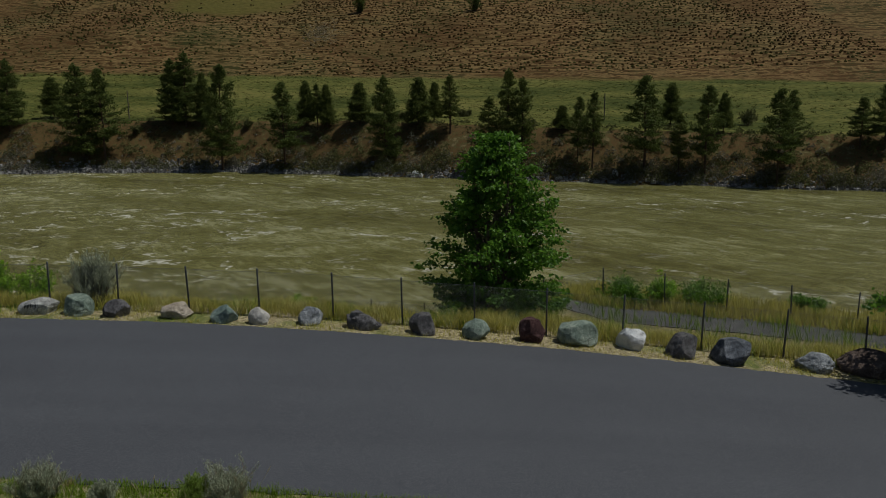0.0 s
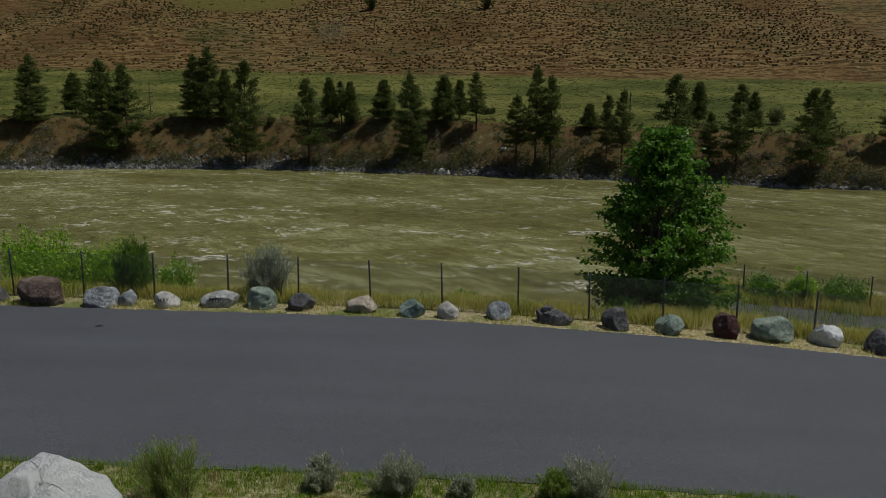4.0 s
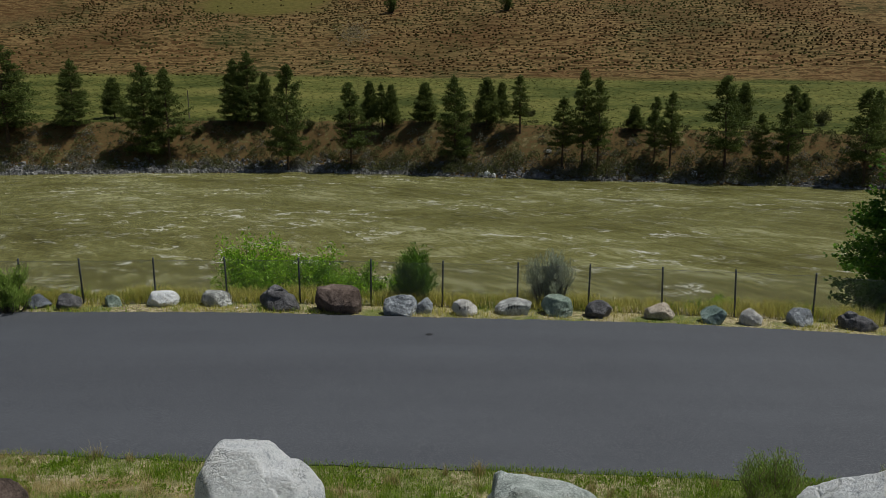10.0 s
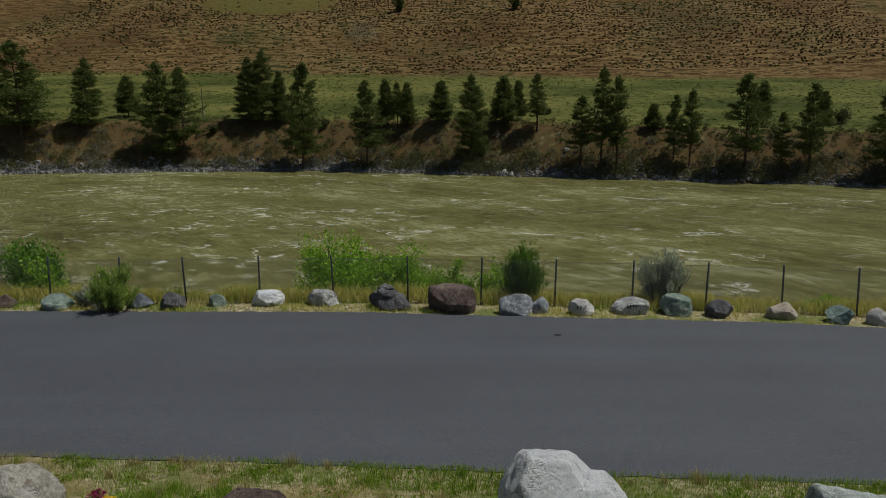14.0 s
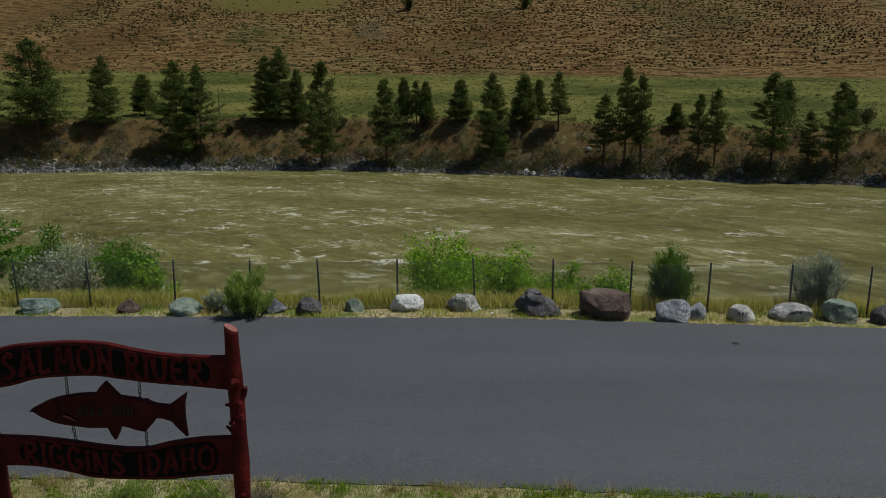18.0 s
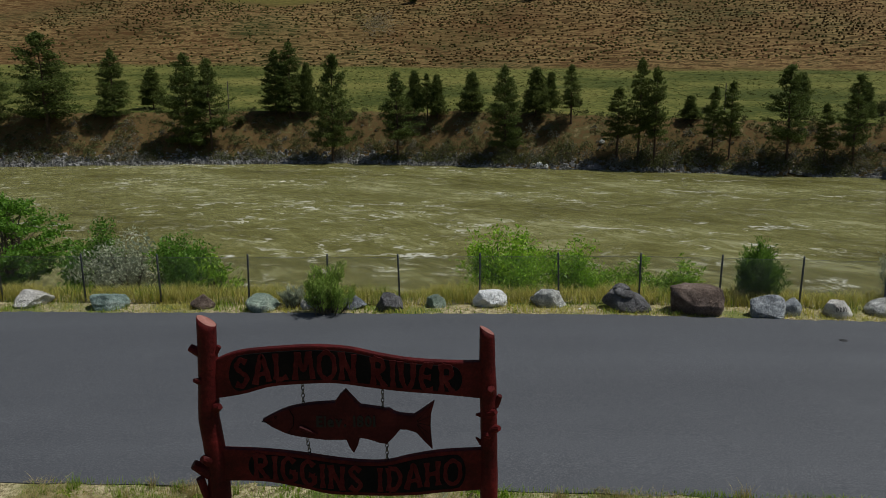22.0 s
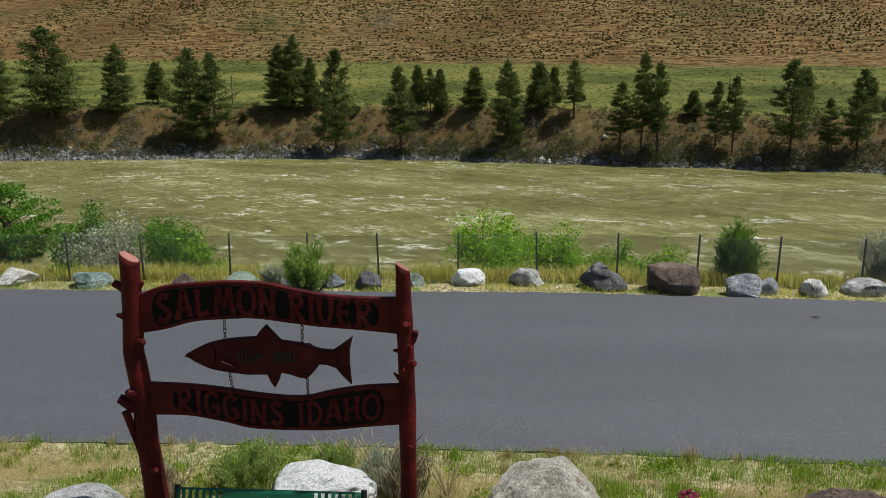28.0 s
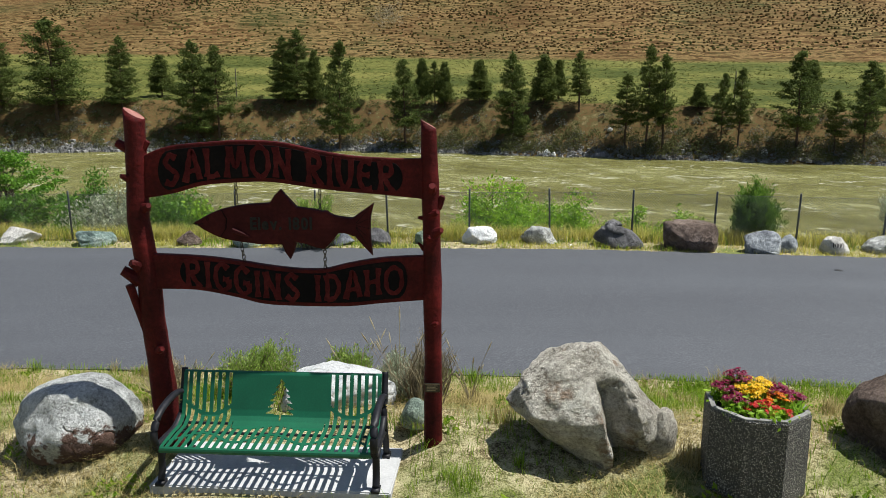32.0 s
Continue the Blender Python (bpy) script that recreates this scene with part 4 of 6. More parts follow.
# ---- trees and shrubs ----
def pine_mesh(height, width, seed, gaps=0.25, bare=0.22):
    """Trunk, whorls of limbs with side twigs, and a pad of needles at the end of each twig."""
    rnd = random.Random(seed)
    wood, centres, sizes = [], [], []
    lean = (rnd.uniform(-0.025, 0.025), rnd.uniform(-0.02, 0.02))
    axis = lambda z: Vector((lean[0] * z + 0.25 * noise_at(z * 0.2, seed), lean[1] * z + 0.2 * noise_at(z * 0.2, seed + 9), z))
    zs = [height * k / 10 for k in range(11)]
    wood.append(tube([axis(z) for z in zs], [0.0135 * height * (1 - 0.93 * k / 10) for k in range(11)], 7, 0.2, seed))

    def pad(q, r, count):
        for _ in range(count):
            centres.append((q.x + rnd.gauss(0, r), q.y + rnd.gauss(0, r), q.z + rnd.gauss(0, r * 0.62)))
            sizes.append(rnd.uniform(0.12, 0.27))

    z = height * bare
    while z < height * 0.97:
        u = (z / height - bare) / (1 - bare)
        reach = width / 2 * 1.30 * (1.0 - u) ** 0.78 * (0.74 + 0.28 * min(1, u * 3.5))
        for _ in range(rnd.randint(4, 6)):
            if rnd.random() < gaps:
                continue
            ang = rnd.uniform(0, 6.283)
            long = max(0.3, reach * rnd.uniform(0.55, 1.1) * (1 + 0.45 * noise_at(math.cos(ang) * 1.3 + seed, math.sin(ang) * 1.3, z * 0.22)))
            rise = rnd.uniform(-0.28, 0.30) + 0.55 * u * u
            a = axis(z + height * rnd.uniform(-0.014, 0.014))
            d = Vector((math.cos(ang), math.sin(ang), rise))
            side = Vector((-d.y, d.x, 0))
            tip = a + d * long + Vector((0, 0, 0.10 * long))
            mid = a + d * long * 0.55 - Vector((0, 0, 0.04 * long))
            wood.append(tube([a, mid, tip], [0.0032 * height * (1 - u) + 0.02, 0.0022 * height * (1 - u) + 0.012, 0.008], 4, 0, 0, False))
            n = max(3, int(long * 2.5))
            for k in range(n):
                w = 0.34 + 0.66 * (k + rnd.random()) / n
                q = a.lerp(mid, w / 0.55) if w < 0.55 else mid.lerp(tip, (w - 0.55) / 0.45)
                out = side * (1 if k % 2 else -1) * long * rnd.uniform(0.10, 0.34) * (1.25 - w)
                pad(q + out + Vector((0, 0, 0.12)), 0.27 + 0.022 * long, 17)
            pad(tip, 0.26, 14)
        z += height * 0.030 * rnd.uniform(0.7, 1.3)
    for k in range(7):
        pad(axis(height * (0.93 + 0.012 * k)), 0.20 - 0.018 * k, 10)
    for k in range(9):
        zz = height * bare * rnd.uniform(0.35, 1.0)
        ang, long = rnd.uniform(0, 6.283), width * rnd.uniform(0.06, 0.2)
        a = axis(zz)
        wood.append(tube([a, a + Vector((math.cos(ang) * long, math.sin(ang) * long, -0.12 * long))], [0.05, 0.012], 4, 0, 0, False))
    return merge(wood), flecks(centres, sizes, seed, 1.9, 0.5)


def pine(x, y, height, width, model, turn, label):
    tree = empty("pine_tree", pose(x, y, land(x, y) - 0.2, 0, 0, turn))
    for name, data in PINES[model]:
        ob = new(name, data)
        ob.parent = tree
        ob.scale = (width / PINE_SIZE[model][1], width / PINE_SIZE[model][1], height / PINE_SIZE[model][0])
    return tagged(tree, label, "pine tree", "pines on the far bank")


PINE_SIZE = [(20, 8.5), (20, 6.0), (20, 9.5), (11, 5.0), (20, 8.0)]
PINES = []
for k, (h, w) in enumerate(PINE_SIZE):
    wood, crown = pine_mesh(h, w, 70 + k, (0.04, 0.14, 0.12, 0.04, 0.18)[k], (0.10, 0.30, 0.17, 0.14, 0.26)[k])
    pair = []
    for name, shape, mat in (("trunk", wood, MAT["bark"]), ("crown", crown, MAT["needles"] if k % 2 == 0 else MAT["needles_light"])):
        me = bpy.data.meshes.new(name)
        me.from_pydata(shape[0], [], shape[1])
        me.materials.append(mat)
        pair.append((name, me))
    PINES.append(pair)
PINE_AT = (
    (-111.0, 196.4, 24.8, 17.0, 2), (-96.1, 200.7, 18.5, 8.5, 0), (-89.6, 211.1, 11.0, 6.5, 3), (-75.0, 195.2, 24.3, 11.5, 0), (-69.7, 195.7, 22.9, 9.6, 4), (-55.4, 205.5, 17.1, 7.8, 0),
    (-51.6, 204.6, 19.7, 8.6, 0), (-46.9, 205.1, 13.8, 4.8, 3), (-38.7, 191.3, 26.3, 11.0, 2), (-22.4, 188.3, 20.9, 9.4, 4), (-18.6, 198.3, 11.5, 4.6, 3), (-15.4, 196.3, 11.6, 3.9, 1),
    (-12.9, 195.5, 11.0, 4.4, 3), (-4.4, 193.2, 10.4, 5.6, 3), (3.0, 179.9, 20.3, 8.4, 0), (10.5, 185.9, 11.6, 6.2, 3), (14.4, 188.8, 9.5, 3.8, 3), (18.1, 181.4, 13.5, 5.5, 1),
    (26.4, 170.0, 15.4, 6.2, 1), (30.2, 166.9, 22.4, 6.2, 1), (33.3, 165.7, 20.7, 6.0, 1), (43.1, 173.9, 5.6, 3.9, 3), (45.1, 164.7, 13.7, 5.0, 4), (47.9, 162.3, 16.2, 4.8, 1),
    (57.5, 156.9, 19.8, 9.2, 4), (68.0, 175.8, 9.4, 4.6, 3), (63.7, 154.6, 12.3, 4.2, 1), (68.2, 152.6, 17.6, 7.0, 4), (74.8, 161.3, 8.2, 3.6, 3), (79.6, 145.2, 18.2, 8.2, 4),
    (83.4, 148.7, 14.8, 5.4, 4), (96.7, 149.0, 9.8, 6.0, 4), (101.0, 148.2, 13.6, 7.0, 4), (-126, 198, 19.0, 9.0, 0))
for k, (x, y, h, w, model) in enumerate(PINE_AT):
    pine(x, y, h, w, model, k * 67 % 360, "tall broad ponderosa pine on the river bank" if h > 16 else "young ponderosa pine on the river bank")


def bush_shape(width, height, seed, stems=14, leaves=1500, leaf=0.07, spread_up=0.5, hollow=0.35):
    """Stems fanning from one root, each with shoots that carry the leaves; fine-leaved kinds (spread_up over 1) have upright sprigs."""
    rnd = random.Random(seed)
    wood, centres, sizes, ways = [], [], [], []
    fine = spread_up >= 1.0
    shoots = 5 if fine else 6
    per = max(4, leaves // (stems * shoots))
    for k in range(stems):
        ang = rnd.uniform(0, 6.283)
        out = rnd.uniform(0.05, 1.0) ** 0.65 * (1.0 if not fine else rnd.uniform(0.65, 1.15))
        bulge = 1 + (0.6 if fine else 0.30) * noise_at(math.cos(ang) * 1.6 + seed * 1.7, math.sin(ang) * 1.6, 0.5)
        top = Vector((math.cos(ang) * out * width / 2 * 0.80, math.sin(ang) * out * width / 2 * 0.7, height * (0.95 - (0.70 if spread_up > 2 else 0.42) * out * out) * min(1.05, rnd.uniform(0.66, 0.98) * bulge)))
        mid = top * 0.5 + Vector((rnd.gauss(0, 0.04) * width, rnd.gauss(0, 0.04) * width, 0.07 * height))
        foot = 0.55 if fine else 0.32
        mid = Vector((mid.x + foot * 0.3 * top.x, mid.y + foot * 0.3 * top.y, mid.z))
        wood.append(tube([(foot * top.x, foot * top.y, -0.05), mid, top], [0.012 * height + 0.004, 0.008 * height + 0.003, 0.003], 5, 0, 0, False))
        for j in range(shoots):
            u = hollow + (1 - hollow) * (j + rnd.random()) / shoots
            base = mid.lerp(top, (u - 0.5) * 2) if u > 0.5 else Vector((foot * top.x, foot * top.y, 0)).lerp(mid, u * 2)
            turn = rnd.uniform(0, 6.283)
            long = width * rnd.uniform(0.08, 0.17) if not fine else height * rnd.uniform(0.16, 0.34)
            way = Vector((math.cos(turn) + top.x / width, math.sin(turn) + top.y / width, rnd.uniform(0.3, 1.3) if not fine else rnd.uniform(1.3, 2.6))).normalized() * long
            wood.append(tube([base, base + way * 0.6, base + way], [0.004 + 0.002 * height, 0.003 + 0.001 * height, 0.002], 3, 0, 0, False))
            s = (0.022 if fine else 0.042) * width + 0.4 * leaf
            for _ in range(per):
                q = base + way * (0.1 + 0.95 * rnd.random())
                near = lambda: max(-1.6, min(1.6, rnd.gauss(0, 1))) * s
                centres.append((q.x + near(), q.y + near(), max(0.02, q.z + near() * 0.8)))
                ways.append(tuple(way))
                sizes.append(leaf * rnd.uniform(0.6, 1.3))
    if fine:
        return merge(wood), flecks(centres, sizes, seed, 3.8, 0.2, ways, 0.45)
    return merge(wood), flecks(centres, sizes, seed, 1.8, 0.2, ways, 0.9)


def bush(name, x, y, width, height, mat, label, seed, leaves=1500, leaf=0.07, stems=14, up=0.5, hollow=0.35, category="shrub", group="", wood="stem"):
    ob = empty(name, pose(x, y, land(x, y) - 0.03, 0, 0, seed * 31 % 360))
    (wv, wf), (lv, lf) = bush_shape(width, height, seed, stems, leaves, leaf, up, hollow)
    solid("woody_frame", wv, wf, MAT[wood], ob)
    solid("foliage", lv, lf, MAT[mat], ob)
    return tagged(ob, label, category, group)


def broadleaf(name, x, y, height, width, label, seed, limbs, leaves, leaf, mat, outline, stem=0.02, boughs=190, flat=0.55):
    """A leafy tree: limbs that rise from the base, boughs that reach out to the crown's outline, each with its clusters of leaves."""
    rnd = random.Random(seed)
    tree = empty(name, pose(x, y, land(x, y) - 0.05))
    wood, centres, sizes, ways = [], [], [], []
    hs, rs = [p[0] for p in outline], [p[1] for p in outline]
    spine = []
    for k in range(limbs):
        ang = 6.283 * k / limbs + rnd.uniform(-0.4, 0.4)
        out = rnd.uniform(0.04, 0.17) * width
        top = Vector((math.cos(ang) * out, math.sin(ang) * out, height * rnd.uniform(0.80, 1.0)))
        mid = Vector((top.x * 0.7, top.y * 0.7, top.z * 0.45))
        foot = Vector((math.cos(ang) * 0.10, math.sin(ang) * 0.10, -0.1))
        wood.append(tube([foot, mid, top], [stem * height * 0.8, stem * height * 0.5, 0.012], 7, 0.2, seed + k))
        spine.append((foot, mid, top))
    per = leaves // boughs
    for k in range(boughs):
        z = lerp_table(rnd.random(), (0, 0.5, 0.8, 1.0), (hs[0], hs[0] + (hs[-1] - hs[0]) * 0.42, hs[0] + (hs[-1] - hs[0]) * 0.72, hs[-1]))
        ang = rnd.uniform(0, 6.283)
        r = width / 2 * lerp_table(z, hs, rs) * rnd.uniform(0.35, 1.0) ** 0.6 * (1 + 0.38 * noise_at(math.cos(ang) * 1.4 + seed, math.sin(ang) * 1.4, z * 5.0))
        tip = Vector((math.cos(ang) * r, math.sin(ang) * r, max(0.2, z * height)))
        foot, mid, top = spine[k % limbs]
        hz = max(0.05, (tip.z - (0.25 + 0.35 * rnd.random()) * r) / height)
        base = foot.lerp(mid, min(1, hz / 0.45)) if hz < 0.45 else mid.lerp(top, min(1.0, (hz - 0.45) / 0.5))
        bend = base.lerp(tip, 0.55) + Vector((0, 0, 0.10 * r))
        wood.append(tube([base, bend, tip], [0.010 * height * 0.35 + 0.008, 0.016, 0.004], 4, 0, 0, False))
        for j in range(5):
            u = 0.35 + 0.65 * (j + rnd.random()) / 5
            q = base.lerp(bend, u / 0.55) if u < 0.55 else bend.lerp(tip, (u - 0.55) / 0.45)
            way = Vector((tip.x - base.x + rnd.gauss(0, 0.5) * r, tip.y - base.y + rnd.gauss(0, 0.5) * r, rnd.uniform(-0.2, 0.6) * r)).normalized() * width * rnd.uniform(0.03, 0.085)
            for _ in range(max(1, per // 5)):
                p = q + way * rnd.random()
                s = 0.014 * width + leaf * 0.5
                centres.append((p.x + rnd.gauss(0, s), p.y + rnd.gauss(0, s), p.z + rnd.gauss(0, s * flat)))
                ways.append((way.x, way.y, way.z - 0.3 * way.length))
                sizes.append(leaf * rnd.uniform(0.6, 1.25))
    v, f = merge(wood)
    solid("trunk", v, f, MAT["stem"], tree)
    v, f = flecks(centres, sizes, seed, 1.45, -0.1, ways, 0.8)
    solid("crown", v, f, MAT[mat], tree)
    return tagged(tree, label, "tree")


TALL = ((0.05, 0.70), (0.16, 0.92), (0.34, 1.0), (0.52, 0.86), (0.70, 0.62), (0.86, 0.44), (0.95, 0.30), (1.0, 0.14))
SPREAD = ((0.38, 0.55), (0.52, 0.95), (0.68, 1.0), (0.84, 0.78), (0.95, 0.42), (1.0, 0.15))
broadleaf("broadleaf_tree", 18.15, 30.6, 7.4, 5.8, "dense dark green leafy tree behind the fence", 5, 7, 30000, 0.125, "leaf", TALL, 0.02, 260)
broadleaf("broadleaf_tree", 31.6, 23.2, 7.5, 5.6, "leafy green tree shading the road edge", 15, 8, 9000, 0.15, "leaf", TALL)
broadleaf("broadleaf_tree", -29.8, 38.0, 5.6, 6.4, "spreading green tree at the end of the fence", 9, 6, 15000, 0.105, "leafbright", SPREAD, 0.03, 120, 0.3)

FS = "shrubs along the fence"
bush("willow_shrub", -7.9, 36.0, 5.4, 4.1, "willow", "bright green willow shrub on the bank", 21, 15000, 0.085, 40, 0.4, 0.15, group=FS)
bush("willow_shrub", -5.0, 36.0, 3.9, 3.6, "willow", "bright green willow shrub on the bank", 22, 9000, 0.085, 30, 0.4, 0.15, group=FS)
bush("willow_shrub", -2.8, 34.0, 2.2, 2.9, "willow", "low bright green willow shrub behind the fence", 23, 2200, 0.08, 16, 0.4, 0.3, group=FS)
bush("willow_shrub", -1.2, 34.0, 2.2, 2.7, "willow", "low bright green willow shrub behind the fence", 24, 2200, 0.08, 16, 0.4, 0.3, group=FS)
bush("juniper_bush", -0.55, 28.3, 1.75, 2.0, "juniper", "dense dark green juniper bush behind the fence", 25, 15000, 0.034, 60, 2.6, 0.05, group=FS)
bush("sage_bush", 4.1, 28.2, 2.4, 1.8, "sage", "grey-green sagebrush behind the fence", 26, 9000, 0.030, 50, 1.4, 0.12, group=FS)
bush("willow_shrub", -21.2, 35.5, 4.2, 3.8, "leafbright", "green leafy shrub behind the fence", 28, 8000, 0.08, 20, 0.4, 0.3, group=FS)
bush("grey_shrub", -23.6, 35.6, 4.4, 3.9, "sage", "thin grey-leaved shrub behind the fence", 29, 6500, 0.07, 20, 0.5, 0.35, group=FS)
bush("willow_shrub", -25.4, 36.5, 4.2, 4.2, "leaf", "green leafy shrub behind the fence", 36, 7000, 0.08, 18, 0.4, 0.35, group=FS)
bush("willow_shrub", -18.6, 31.5, 2.2, 2.1, "willow", "green shrub behind the fence", 37, 900, 0.085, 12, 0.4, 0.3, group=FS)
bush("rabbitbrush", -13.85, 26.9, 2.0, 1.5, "rabbitbrush", "feathery green rabbitbrush at the road edge", 30, 9500, 0.030, 40, 1.2, 0.1, group=FS)
bush("sage_bush", -15.0, 27.6, 1.1, 0.75, "sage", "low grey-green sagebrush at the road edge", 31, 3000, 0.028, 20, 1.0, 0.2, group=FS)
bush("grey_shrub", -27.6, 30.2, 2.6, 1.7, "greyscrub", "dry grey shrub against the fence", 38, 1700, 0.06, 18, 0.6, 0.2, group=FS)
for k, (x, y, w, h) in enumerate(((24.2, 35.0, 3.0, 1.15), (25.9, 35.1, 1.5, 1.6), (27.6, 35.0, 3.4, 1.25), (32.4, 35.4, 2.2, 0.8), (16.6, 29.0, 1.3, 0.95), (10.8, 30.0, 1.6, 1.0), (36.5, 35.6, 2.6, 1.3))):
    bush("willow_shrub", x, y, w, h, "willow" if k in (1, 4, 5) else "leafbright", "green riverside shrub on the bank", 40 + k, 2600, 0.075, 20, 0.4, 0.1, group=FS)

NS = "shrubs on the near verge"
for k, (x, y, w, h, mat, label) in enumerate((
        (12.55, 14.55, 1.25, 0.80, "sage", "grey-green sagebrush with pale plumes at the road edge"), (8.05, 14.6, 0.8, 0.58, "sage", "sprawling grey sagebrush at the road edge"),
        (5.7, 14.0, 1.7, 1.0, "rabbitbrush", "green rabbitbrush with dry stalks at the road edge"), (9.35, 14.55, 1.15, 0.70, "sage", "small grey sagebrush at the road edge"),
        (10.4, 14.5, 0.5, 0.40, "sage", "small pale sagebrush at the road edge"), (11.95, 14.55, 0.75, 0.55, "rabbitbrush", "dry green shrub at the road edge"),
        (-11.95, 13.5, 1.5, 0.62, "rabbitbrush", "full feathery green rabbitbrush behind the sign"), (-10.9, 13.7, 0.8, 0.6, "rabbitbrush", "small green rabbitbrush behind the bench"),
        (-10.25, 13.5, 1.0, 0.58, "sage", "grey sagebrush behind the bench"), (-12.75, 12.9, 0.6, 0.55, "dead", "dry brown twiggy shrub behind the sign post"),
        (-10.0, 13.0, 0.9, 0.8, "dead", "dry straw-coloured grass clump behind the sign"))):
    bush({"sage": "sage_bush", "rabbitbrush": "rabbitbrush", "dead": "dry_shrub"}[mat], x, y, w, h, mat, label, 60 + k, 13000 if mat != "dead" else 2600, 0.012 if mat != "dead" else 0.008, 60, 1.6, 0.08, group=NS, wood="dead")


# ---- the far bank: riprap and scrub ----
def build_riprap():
    rnd = random.Random(8)
    shapes = []
    for _ in range(6500):
        x = rnd.uniform(-130, 110)
        if x > -8 and rnd.random() < 0.55:
            continue
        y = shore_y(x) + rnd.uniform(-0.6, 5.2) * rnd.random() ** 0.6
        s = rnd.uniform(0.35, 0.95) if rnd.random() < 0.9 else rnd.uniform(0.8, 1.5)
        z = max(land(x, y), WATER - 0.2)
        v, f = [], []
        for a in range(5):
            u = a * 1.2566 + rnd.uniform(-0.3, 0.3)
            v.append((x + math.cos(u) * s * rnd.uniform(0.4, 0.65), y + math.sin(u) * s * rnd.uniform(0.4, 0.65), z - 0.1))
        for a in range(5):
            u = a * 1.2566 + rnd.uniform(-0.3, 0.3)
            v.append((x + math.cos(u) * s * rnd.uniform(0.25, 0.55), y + math.sin(u) * s * rnd.uniform(0.25, 0.55), z + s * rnd.uniform(0.3, 0.55)))
        for a in range(5):
            b = (a + 1) % 5
            f += [(a, b, 5 + b), (a, 5 + b, 5 + a)]
        f.append((5, 6, 7, 8, 9))
        shapes.append((v, f))
    v, f = merge(shapes)
    tagged(solid("riverbank_stones", v, f, ROCK["bank"]), "grey broken stones along the far waterline", "stones", kind="stuff")


build_riprap()


def build_scrub():
    """Low brush all over the far bank, and small shrubs in the meadow."""
    rnd = random.Random(12)
    for mat, count, label, lo, hi in (("scrub", 1350, "olive brush in mounds on the far bank", 0.03, 1.1), ("greyscrub", 480, "bare grey brush on the far bank", 0.03, 0.8)):
        centres, sizes = [], []
        for _ in range(count):
            x, u = rnd.uniform(-130, 110), rnd.uniform(lo, hi) ** 1.6
            y = shore_y(x) + 1.5 + u * 15
            w = rnd.uniform(0.5, 1.6) if rnd.random() < 0.62 else rnd.uniform(1.8, 4.2) * (1.15 - 0.5 * u)
            h = w * rnd.uniform(0.45, 0.75)
            z = land(x, y)
            if x > -12 and u < 0.3:
                w, h = w * 1.3, h * 1.4
            for _ in range(int(20 * w + 5 * w * w)):
                a, r = rnd.uniform(0, 6.283), rnd.random() ** 0.5
                centres.append((x + math.cos(a) * r * w / 2, y + math.sin(a) * r * w / 2, z + h * (1 - r * r) * rnd.uniform(0.2, 1.05)))
                sizes.append(rnd.uniform(0.14, 0.32))
        v, f = flecks(centres, sizes, 13, 1.6, 0.6)
        tagged(solid("bank_scrub", v, f, MAT[mat]), label, "scrub", kind="stuff")
    centres, sizes = [], []
    for _ in range(5200):
        x = rnd.uniform(-190, 170)
        y = rnd.uniform(shore_y(x) + 18, 345)
        h, z = rnd.uniform(0.2, 0.55), land(x, y)
        for _ in range(6):
            centres.append((x + rnd.gauss(0, 0.4), y + rnd.gauss(0, 0.4), z + h * rnd.uniform(0.1, 1)))
            sizes.append(rnd.uniform(0.12, 0.3))
    v, f = flecks(centres, sizes, 14, 1.5, 0.6)
    tagged(solid("meadow_tufts", v, f, MAT["hillgreen"]), "green sage tufts across the meadow", "scrub", kind="stuff")
    for mat, wanted, label in (("hilltuft", False, "dry bunchgrass tufts in rows along the cattle paths"), ("hillgreen", True, "green bunchgrass tufts in rows on the hillside")):
        verts, faces = [], []
        for row in range(46):
            x = -235.0
            while x < 215:
                x += rnd.uniform(0.8, 2.8)
                y = 337 + row * 4.1 + 5.0 * noise_at(x * 0.03, row * 0.13) + 2.0 * noise_at(x * 0.09, row * 0.3, 5) + rnd.gauss(0, 0.9)
                green = noise_at(x * 0.012, y * 0.014, 3) + 0.25 * rnd.gauss(0, 1) > 0.12
                thin = 0.15 + 0.55 * smooth(20, -90, x) * smooth(430, 370, y) + (0.8 if math.hypot((x + 106) / 40, (y - 466) / 36) < 1 else 0)
                if green != wanted or rnd.random() < thin or y < 336:
                    continue
                z, w, h, o = land(x, y), rnd.uniform(0.38, 0.92), rnd.uniform(0.40, 0.85), len(verts)
                for up, wide in ((-0.1, 1.0), (0.62 * h, 0.78)):
                    for a in range(6):
                        u = a * 1.0472 + rnd.uniform(-0.35, 0.35)
                        verts.append((x + math.cos(u) * w * wide * rnd.uniform(0.75, 1.15), y + math.sin(u) * w * wide * 0.7, z + up + 0.35 * math.sin(u) * w * wide * 0.7))
                verts.append((x + rnd.gauss(0, 0.15), y, z + h))
                for a in range(6):
                    b = (a + 1) % 6
                    faces += [(o + a, o + b, o + 6 + b, o + 6 + a), (o + 6 + a, o + 6 + b, o + 12)]
        tagged(solid("hill_tufts", verts, faces, MAT[mat]), label, "scrub", kind="stuff")


build_scrub()


